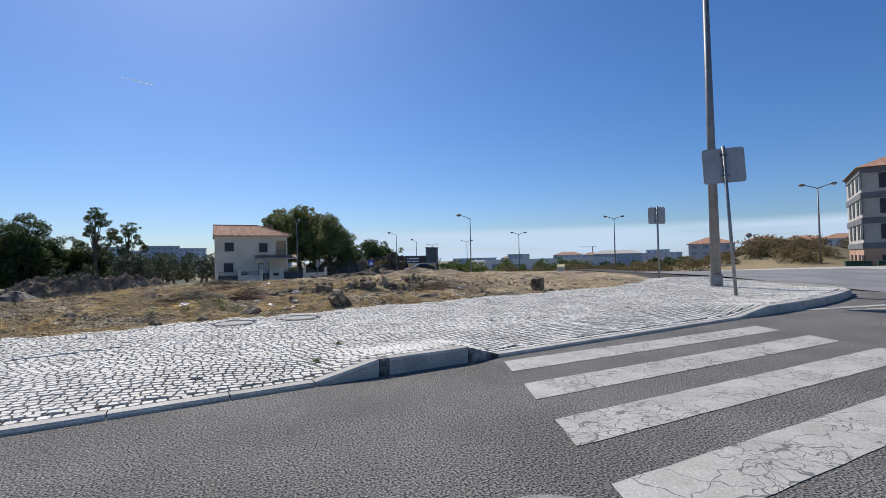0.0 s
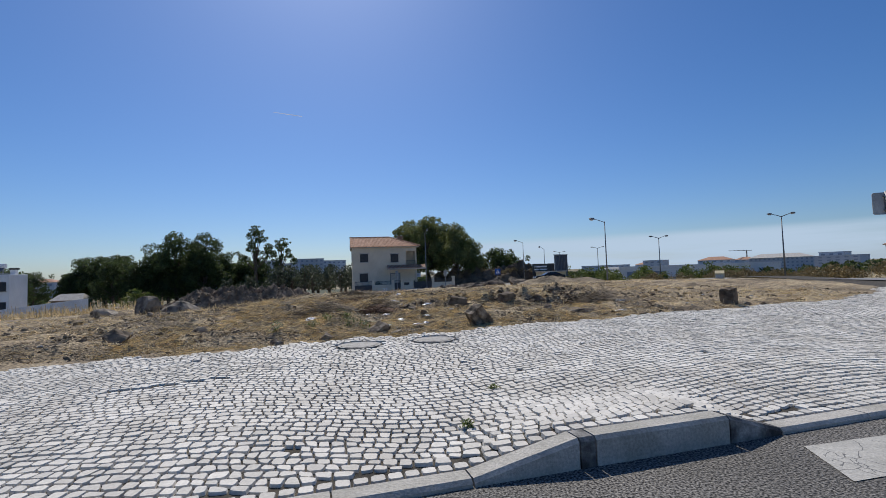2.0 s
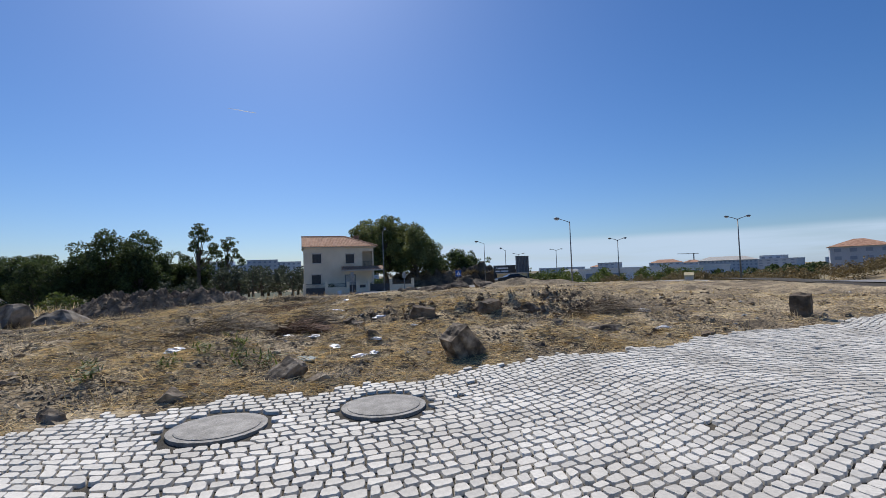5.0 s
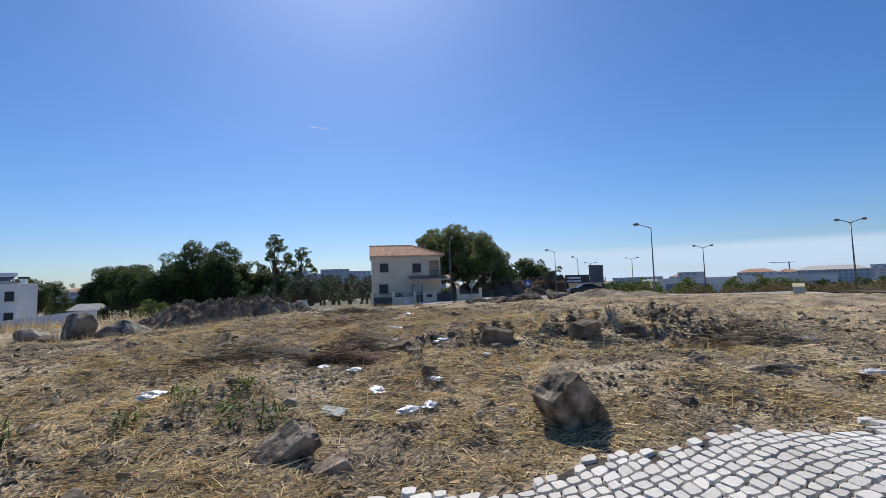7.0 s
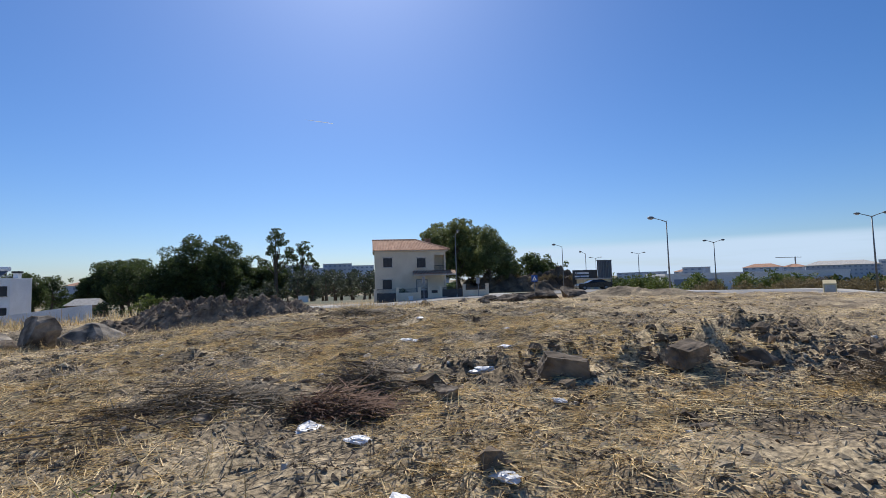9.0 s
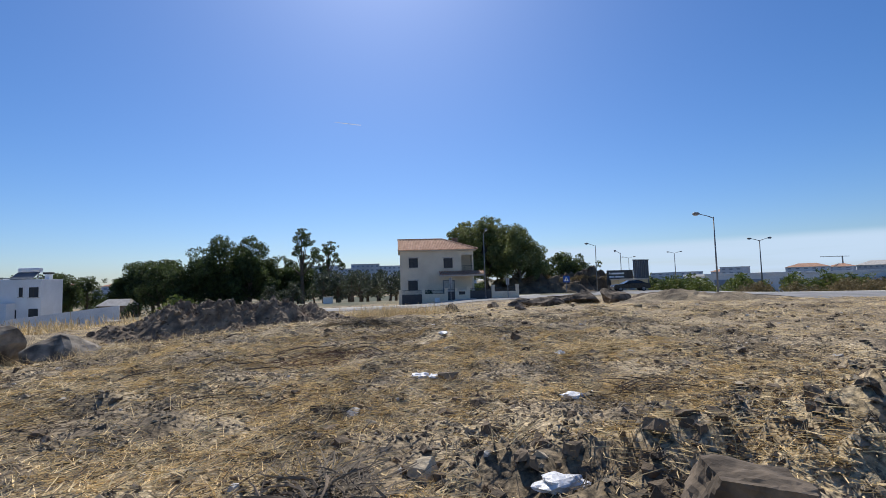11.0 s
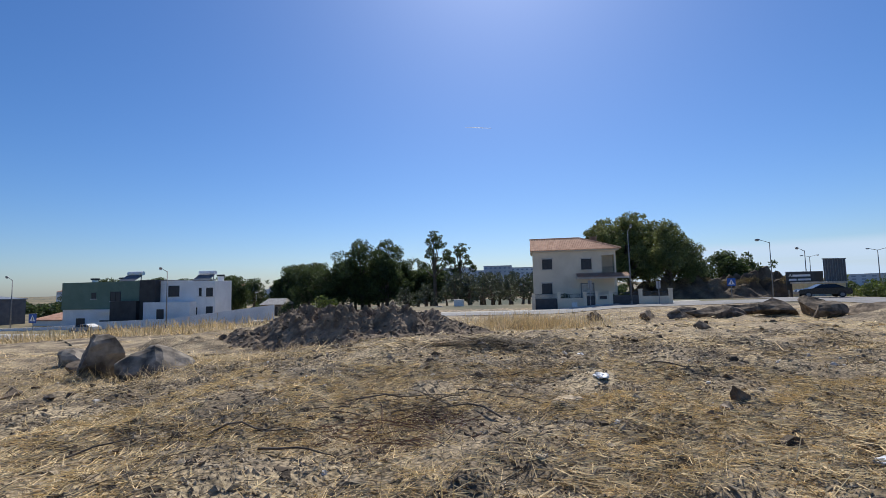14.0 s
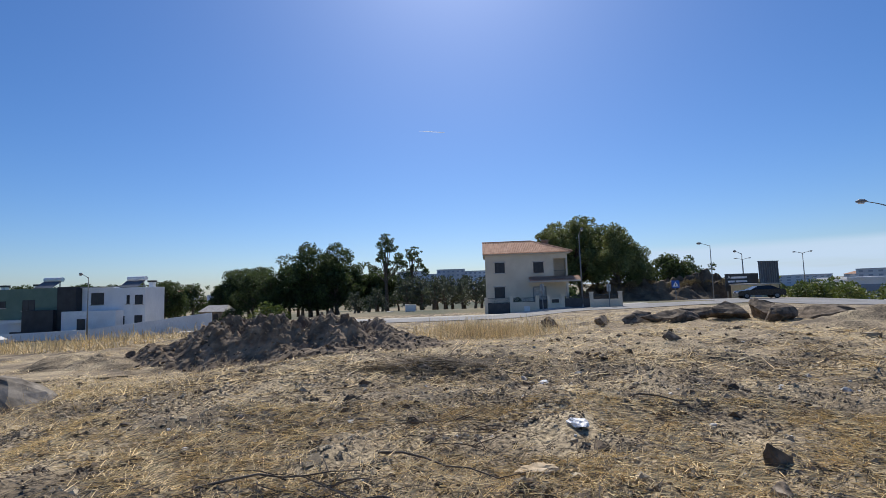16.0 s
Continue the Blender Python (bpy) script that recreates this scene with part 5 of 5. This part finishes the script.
# bank, hut, boards and car beyond the junction
_ = heap("earth_bank", 33, 121, 16, 6.5, 4.6, RUBBLE_WALL, "dark cut earth bank with dry grass on top", 95, 0.5, 0.35)
_ = heap("earth_bank", 47, 126, 11, 7, 6.3, RUBBLE_WALL, "dark cut earth bank with dry grass on top", 96, 0.5, 0.4)
s = thing("kiosk_hut", pose(50.4, 111, -2.6), "low cream hut with grey door", "hut")
part("wall", Shape().box((-3.1, -1.8, -0.4), (3.1, 1.8, 3.4)), OCHRE, s)
part("roof", Shape().box((-3.3, -2.0, 3.402), (3.3, 2.0, 3.65)), TRIM, s)
part("door", Shape().box((-2.6, -1.86, 0), (-1.6, -1.79, 2.5)), PLATE, s)
part("door", Shape().box((-0.9, -1.86, 0), (0.1, -1.79, 2.5)), PLATE, s)
s = thing("sign_board", pose(49.6, 113.4, -2.4), "dark board with white lettering on two posts", "billboard")
part("board", Shape().box((-2.9, -0.08, 2.1), (2.9, 0.08, 5.3)), BOARD_DARK, s)
for x in (-2.5, 2.5):
    part("post", Shape().box((x - 0.1, 0.082, -0.3), (x + 0.1, 0.25, 5.2)), STEEL, s)


def lettering(text, size, parent, at):
    c = bpy.data.curves.new("lettering", "FONT")
    c.body, c.size, c.extrude = text, size, 0.01
    ob = new("lettering", c)
    me = bpy.data.meshes.new_from_object(ob.evaluated_get(bpy.context.evaluated_depsgraph_get()))
    bpy.data.objects.remove(ob)
    me.materials.clear()
    me.materials.append(SIGN_WHITE)
    o2 = new("lettering", me)
    o2.parent, o2.matrix_basis = parent, at
    return o2


lettering("A", 0.75, s, pose(-2.5, -0.1, 4.4, 90))
part("text_bar", Shape().box((-1.9, -0.1, 4.42), (0.9, -0.082, 4.78)), SIGN_WHITE, s)
part("text_bar", Shape().box((-2.5, -0.1, 3.72), (-1.3, -0.082, 4.05)), SIGN_WHITE, s)
part("text_bar", Shape().box((-1.1, -0.1, 3.72), (0.9, -0.082, 4.05)), SIGN_WHITE, s)
s = thing("billboard", pose(53.9, 112.5, -2.4, 0, 0, 18), "tall dark billboard seen from its ribbed back", "billboard")
part("panel", Shape().box((-2.1, -0.1, 2.2), (2.1, 0.1, 7.3)), BOARD_GREY, s)
for k in range(9):
    part("rib", Shape().box((-2.05 + k * 0.5, -0.18, 2.25), (-1.97 + k * 0.5, -0.102, 7.25)), STEEL, s)
part("frame", Shape().box((-2.2, -0.2, 7.302), (2.2, 0.2, 7.45)).box((-2.2, -0.2, 2.05), (2.2, 0.2, 2.198)), STEEL, s)
for x in (-1.4, 1.4):
    part("post", Shape().box((x - 0.12, 0.102, -0.4), (x + 0.12, 0.35, 7.2)), STEEL, s)


def car(m, paint, label):
    c = thing("car", m, label, "car")
    prof = [(-2.15, 0.35), (-2.2, 0.62), (-2.05, 0.86), (-1.0, 1.0), (-0.25, 1.42), (0.9, 1.46), (1.7, 1.05), (2.1, 1.0), (2.2, 0.6), (2.12, 0.35)]
    n = len(prof)
    v = [(x, sy * (0.86 if z < 1.1 else 0.66), z) for sy in (-1, 1) for x, z in prof]
    f = [tuple(range(n)), tuple(range(2 * n - 1, n - 1, -1))] + [(k, k + n, (k + 1) % n + n, (k + 1) % n) for k in range(n)]
    part("body", Shape().add(v, f), paint, c)
    for sy in (-1, 1):
        w = [(-0.85, 1.04), (-0.25, 1.36), (0.85, 1.4), (1.45, 1.08)]
        part("side_window", Shape().add([(x, sy * (0.885 if z < 1.1 else 0.7), z) for x, z in w], [(0, 1, 2, 3)]), DARK_GLASS, c)
        for x in (-1.4, 1.35):
            t = part("tyre", Shape().tube([(x, sy * 0.62, 0.31), (x, sy * 0.88, 0.31)], 0.31, 18), RUBBER, c)
            part("rim", Shape().tube([(x, sy * 0.86, 0.31), (x, sy * 0.895, 0.31)], 0.19, 12), STEEL, t)
    part("headlight", Shape().box((-2.2, -0.75, 0.62), (-2.1, -0.4, 0.78)), SIGN_WHITE, c)
    part("headlight", Shape().box((-2.2, 0.4, 0.62), (-2.1, 0.75, 0.78)), SIGN_WHITE, c)
    return c


k_ = car(pose(43.5, 97, ground_z(43.5, 97) + 0.06, 0, 0, -8), CAR_PAINT, "dark parked saloon car beside the hut")
k_.scale = (1.45, 1.3, 1.3)
car(pose(-66, 82, -4.3), PLATE, "silver parked car before white wall")

# ---- apartment block, bins, far town ----
A = thing("apartment_block", pose(86, 26.3, -1.6, 0, 0, 118), "four-storey apartment block with grey bands", "apartment building")
part("ground_floor", Shape().box((-9, -7, -1), (9, 7, 3.4)), SALMON, A, "salmon ground floor")
part("wall", Shape().box((-9, -7, 3.402), (9, 7, 13.6)), PINK_GREY, A)
for z in (3.3, 6.5, 9.7, 12.9):
    part("band", Shape().box((-9.12, -7.12, z), (9.12, 7.12, z + 0.75)), BAND, A)
part("roof", Shape().add([(-9.5, -7.5, 13.66), (9.5, -7.5, 13.66), (9.5, 7.5, 13.66), (-9.5, 7.5, 13.66), (-4.5, 0, 16.2), (4.5, 0, 16.2)], [(3, 2, 1, 0), (0, 1, 5, 4), (1, 2, 5), (2, 3, 4, 5), (3, 0, 4)]), TILE, A)
part("chimney", Shape().box((-7.5, 2.5, 13.8), (-6.3, 4, 16.4)), PINK_GREY, A)
for face in range(4):
    for z in (4.5, 7.7, 10.9, 0.6):
        for u_ in (-4.6, -1.0, 2.8, 5.6):
            w_, h_ = (1.7, 1.9)
            if face % 2 == 0:
                sgn = -1 if face == 0 else 1
                b_ = Shape().box((u_, sgn * 7.0, z), (u_ + w_, sgn * 7.06, z + h_))
            else:
                sgn = -1 if face == 1 else 1
                b_ = Shape().box((sgn * 9.0, u_, z), (sgn * 9.06, u_ + w_, z + h_))
            part("window", b_, SHUTTER, A)
for k in range(3):
    b_ = thing("waste_container", pose(71.5 + 1.4 * k, 30.0 - 2.6 * k, -1.6, 0, 0, -62), "dark green waste container by the road", "container", "waste containers")
    part("body", Shape().box((-1.2, -0.8, 0), (1.2, 0.8, 1.7), 0.08), BIN_GREEN, b_)
    part("lid", Shape().box((-1.25, -0.85, 1.702), (1.25, 0.85, 1.85), 0.04), BIN_GREEN, b_)


def block(name, x, y, z, w, d, h, yaw, wall, glass, label, floors, cols_, roof=None):
    b_ = thing(name, pose(x, y, z, 0, 0, yaw), label, "building")
    part("wall", Shape().box((-w / 2, -d / 2, -3), (w / 2, d / 2, h)), wall, b_)
    if roof:
        part("roof", Shape().add([(-w / 2 - 0.5, -d / 2 - 0.5, h), (w / 2 + 0.5, -d / 2 - 0.5, h), (w / 2 + 0.5, d / 2 + 0.5, h), (-w / 2 - 0.5, d / 2 + 0.5, h), (-w / 2 + d / 2, 0, h + d * 0.2), (w / 2 - d / 2, 0, h + d * 0.2)], [(3, 2, 1, 0), (0, 1, 5, 4), (1, 2, 5), (2, 3, 4, 5), (3, 0, 4)]), roof, b_)
    else:
        part("parapet", Shape().box((-w / 2 - 0.2, -d / 2 - 0.2, h + 0.01), (w / 2 + 0.2, d / 2 + 0.2, h + 0.6)), wall, b_)
    fh, cw = h / floors, w / cols_
    for i in range(floors):
        for j in range(cols_):
            x0, z0 = -w / 2 + cw * (j + 0.28), fh * (i + 0.3)
            part("window", Shape().box((x0, -d / 2 - 0.06, z0), (x0 + cw * 0.45, -d / 2 + 0.02, z0 + fh * 0.45)), glass, b_)
    return b_


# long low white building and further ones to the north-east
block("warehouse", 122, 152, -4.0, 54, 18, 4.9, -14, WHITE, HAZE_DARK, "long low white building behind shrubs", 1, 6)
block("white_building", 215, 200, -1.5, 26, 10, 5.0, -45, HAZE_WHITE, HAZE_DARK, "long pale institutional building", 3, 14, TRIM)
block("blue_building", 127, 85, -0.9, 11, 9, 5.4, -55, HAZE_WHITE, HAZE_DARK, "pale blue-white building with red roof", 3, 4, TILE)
rb = random.Random(11)
for k in range(3, 9):
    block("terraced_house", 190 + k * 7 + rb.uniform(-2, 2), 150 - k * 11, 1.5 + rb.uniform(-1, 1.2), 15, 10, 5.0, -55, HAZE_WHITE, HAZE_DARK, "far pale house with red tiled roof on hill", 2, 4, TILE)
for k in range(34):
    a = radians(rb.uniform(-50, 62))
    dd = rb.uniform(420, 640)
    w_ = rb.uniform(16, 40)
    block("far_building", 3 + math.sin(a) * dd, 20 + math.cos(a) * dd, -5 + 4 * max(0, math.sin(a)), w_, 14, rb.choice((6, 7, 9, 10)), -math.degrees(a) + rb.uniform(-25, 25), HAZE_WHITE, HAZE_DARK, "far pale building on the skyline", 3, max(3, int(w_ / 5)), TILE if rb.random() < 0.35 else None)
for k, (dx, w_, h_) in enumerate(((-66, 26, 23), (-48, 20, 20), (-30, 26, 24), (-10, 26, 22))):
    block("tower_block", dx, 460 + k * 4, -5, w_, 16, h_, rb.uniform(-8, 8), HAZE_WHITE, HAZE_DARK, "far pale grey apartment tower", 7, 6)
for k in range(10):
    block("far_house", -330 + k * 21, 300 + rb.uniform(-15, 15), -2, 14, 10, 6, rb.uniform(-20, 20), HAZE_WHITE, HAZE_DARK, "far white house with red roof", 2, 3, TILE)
s = thing("tower_crane", pose(414, 420, 0), "far thin construction crane on the skyline", "crane")
part("mast", Shape().box((-0.4, -0.4, -6), (0.4, 0.4, 15)), STEEL, s)
part("jib", Shape().box((-22, -0.2, 14.2), (7, 0.2, 14.7)), STEEL, s)
s = thing("contrail", pose(-190, 1855, 627, 0, 0, 0), "short white aircraft trail in blue sky", "contrail")
part("trail", Shape().tube([(-55, 0, 9), (0, 0, 2), (50, 0, -4)], [0.4, 1.3, 1.0], 6), CONTRAIL, s)

# ---- trees ----


def foliage(r, clumps, leaf, per, squash=0.8):
    """Leaves as small bent cards round clump centres: arrays of corners and faces."""
    pts = []
    for (cx_, cy_, cz_, rad) in clumps:
        n = int(per * rad * rad)
        d = r.normal(size=(n, 3))
        d /= np.linalg.norm(d, axis=1)[:, None]
        q = rad * r.uniform(0.35, 1.0, n) ** 0.6
        pts.append(np.stack([cx_ + d[:, 0] * q, cy_ + d[:, 1] * q, cz_ + d[:, 2] * q * squash], 1))
    p = np.concatenate(pts)
    n = len(p)
    a = r.normal(size=(n, 3))
    a /= np.linalg.norm(a, axis=1)[:, None]
    b = np.cross(a, r.normal(size=(n, 3)))
    b /= np.linalg.norm(b, axis=1)[:, None]
    s = leaf * r.uniform(0.6, 1.4, (n, 1))
    v = np.stack([p - a * s, p + b * s * 0.45, p + a * s, p - b * s * 0.45], 1).reshape(-1, 3)
    f = np.arange(4 * n).reshape(-1, 4)
    return v, f


def tree(name, seed, h, spread, trunk_h, mat, label, clump=9, leaf=0.22, per=75, r0=0.25, squash=0.85, tuft=1.0, bark=None):
    """Tapered trunk, limbs to each clump, crown of small leaves."""
    r = np.random.default_rng(seed)
    t = thing(name, pose(0, 0, 0), label, "tree")
    lean = r.uniform(-0.05, 0.05, 2) * h
    trunk = Shape().tube([(0, 0, -0.6), (lean[0] * 0.2, lean[1] * 0.2, trunk_h * 0.5), (lean[0], lean[1], trunk_h), (lean[0] * 1.3, lean[1] * 1.3, h * 0.8)], [r0 * 1.3, r0, r0 * 0.75, r0 * 0.2], 8)
    clumps = []
    for k in range(clump):
        a = 2.4 * k + r.uniform(-0.5, 0.5)
        q = k / max(1, clump - 1)
        zc = trunk_h + (h - trunk_h) * (0.12 + 0.75 * q)
        off = spread * (1 - 0.75 * q ** 1.5) * r.uniform(0.35, 0.85)
        c = (lean[0] + math.cos(a) * off, lean[1] + math.sin(a) * off, zc)
        rad = spread * r.uniform(0.32, 0.5) * (1 - 0.3 * q) * tuft
        clumps.append((*c, rad))
        for _ in range(3):
            e = r.normal(size=3) * rad * 0.75
            clumps.append((c[0] + e[0], c[1] + e[1], c[2] + e[2] * 0.7, rad * r.uniform(0.35, 0.6)))
        base = trunk_h * 0.75 + (zc - trunk_h) * 0.4
        trunk.tube([(lean[0] * 0.8, lean[1] * 0.8, base), (c[0] * 0.55, c[1] * 0.55, (base + zc) / 2 + 0.1), c], [r0 * 0.4, r0 * 0.25, r0 * 0.08], 5)
    part("trunk", trunk, bark or BARK, t)
    v, f = foliage(r, clumps, leaf, per, squash)
    part("crown", arrays_mesh("crown", v, f, mat), mat, t)
    return t


def place(ob, spots, vary=0.12, seed=1):
    r = random.Random(seed)
    first = True
    for x, y, z, s in spots:
        m = pose(x, y, z, 0, 0, r.uniform(0, 360))
        k = ob if first else copy_thing(ob, m)
        k.matrix_basis = m
        k.scale = (s * r.uniform(1 - vary, 1 + vary), s * r.uniform(1 - vary, 1 + vary), s)
        first = False


def z_of(x, y):
    return float(land(x, y))


# eucalyptus behind the house
e1 = tree("eucalyptus_tree", 1, 15.5, 5.0, 4.5, LEAF_MID, "tall full eucalyptus behind the cream house", 16, 0.19, 190, 0.4)
place(e1, [(16.0, 118, -3, 1.08), (22.5, 121, -3, 1.25), (28.5, 119, -3, 1.12), (19, 126, -3, 1.22), (32.5, 122, -3, 0.92), (26, 127, -3, 1.2)])
e2 = tree("pine_tree", 2, 18.5, 5.0, 8, LEAF_DARK, "tall open-crowned dark tree with bare limbs", 13, 0.17, 260, 0.4, tuft=0.6)
place(e2, [(-20.5, 131, -3.5, 1.05), (-15.0, 133, -3.5, 0.88)])
e3 = tree("leafy_tree", 3, 16, 6.0, 4, LEAF_DARK, "tall dark rounded tree beyond the plot", 13, 0.22, 100, 0.4)
place(e3, [(-38.5, 130, -3.6, 1.08), (-33, 132, -3.6, 1.08), (-44, 136, -3.6, 0.8), (-28, 134, -3.6, 0.74), (-24, 137, -3.6, 0.7), (-36, 138, -3.6, 0.9), (-19, 138, -3.6, 0.62)])
e4 = tree("low_tree", 4, 9.5, 4.2, 2.2, LEAF_DARK, "dark green tree in dense row", 11, 0.2, 120, 0.3)
spots = []
rt = random.Random(3)
for k in range(40):
    x = -126 + k * 2.65 + rt.uniform(-1.2, 1.2)
    y = 128 + rt.uniform(-6, 14) if not -66 < x < -52 else 136 + rt.uniform(-2, 4)
    spots.append((x, y, -4.4, rt.uniform(1.1, 1.4) if x > -64 else rt.uniform(0.92, 1.1)))
place(e4, spots)
e5 = tree("olive_tree", 5, 4.6, 2.6, 1.3, LEAF_OLIVE, "grey-green olive tree in dry grove", 9, 0.2, 70, 0.22)
place(e5, [(-14 + rt.uniform(-2, 2) + k % 6 * 4.2, 118 + 8 * (k // 6) + rt.uniform(-2, 2), z_of(-5, 122) - 0.1, rt.uniform(1.15, 1.6)) for k in range(24)] + [(-24, 116, -3.2, 1.0), (-19, 114, -3.1, 1.1)])
e6 = tree("oak_tree", 6, 8.6, 5.2, 2.0, LEAF_DARK, "dark spreading oak beyond earth bank", 12, 0.3, 60, 0.35)
place(e6, [(43.5, 132, -0.6, 1.0), (48.5, 134, -1, 0.85), (39.0, 133, -1, 0.8)])
bank = tree("bank_shrub", 7, 2.6, 2.0, 0.4, LEAF_BRIGHT, "yellow-green leafy shrub on roadside verge", 9, 0.17, 90, 0.08)
sp = []
for k in range(26):
    q = k / 25
    sp.append((58 + 62 * q + rt.uniform(-3, 3), 116 + 8 * q + rt.uniform(-6, 8), z_of(58 + 62 * q, 118) - 0.2, rt.uniform(1.2, 2.0)))
sp += [(-40.5, 112, -3.8, 1.5), (-38.5, 113, -3.8, 1.2), (14.5, 86.2, -1.4, 0.7), (13.2, 86.0, -1.5, 0.6), (57, 108, -3, 1.3), (61, 104, -3, 1.4), (64, 110, -3, 1.2)]
place(bank, sp)
dark = tree("dark_shrub", 8, 2.4, 1.9, 0.3, LEAF_DARK, "dark green rounded garden shrub", 9, 0.15, 90, 0.08)
place(dark, [(-51.5, 118, -4.0, 1.3), (6.9, 86.2, -1.4, 0.75), (58.5, 111, -2.8, 1.5), (62, 114, -3, 1.6), (66, 117, -3, 1.5), (70, 118, -3, 1.3)])
dry = tree("dry_shrub", 9, 1.9, 2.4, 0.2, LEAF_DRY, "dry brown shrub on waste ground", 9, 0.16, 70, 0.06)
sp = []
for k in range(70):
    x, y = rt.uniform(66, 128), rt.uniform(54, 118)
    sp.append((x, y, z_of(x, y) - 0.2, rt.uniform(0.6, 1.3)))
for k in range(46):
    x, y = rt.uniform(80, 112), rt.uniform(40, 64)
    sp.append((x, y, z_of(x, y) - 0.2, rt.uniform(0.7, 1.4)))
for k in range(14):
    sp.append((22 + k * 2.3, 118 + rt.uniform(-2, 4), 2.0 + 0.4 * rt.random() - 1.2, rt.uniform(0.4, 0.7)))
place(dry, sp)
# woods and gardens toward the skyline, one mass
r = np.random.default_rng(99)
cl = []
for k in range(420):
    a = math.radians(r.uniform(-62, 70))
    dd = r.uniform(190, 430)
    x, y = math.sin(a) * dd, math.cos(a) * dd
    cl.append((x, y, z_of(x, y) + r.uniform(0.5, 2.5), r.uniform(2.0, 4.6)))
v, f = foliage(r, cl, 0.75, 22, 0.7)
tagged(new("far_woods", arrays_mesh("far_woods", v, f, LEAF_DARK)), "far dark scattered woods below the skyline", "woods", kind="stuff")

# ---- the nearest cobbles, stone by stone ----
for blk in blocks[near]:
    c = blk.mean(0)
    o = new("cobble", arrays_mesh("cobble", blk - c, COBBLE_FACES, COBBLE_PIECE))
    o.parent = pavement
    o.matrix_basis = pose(float(c[0]), float(c[1]), float(c[2]))
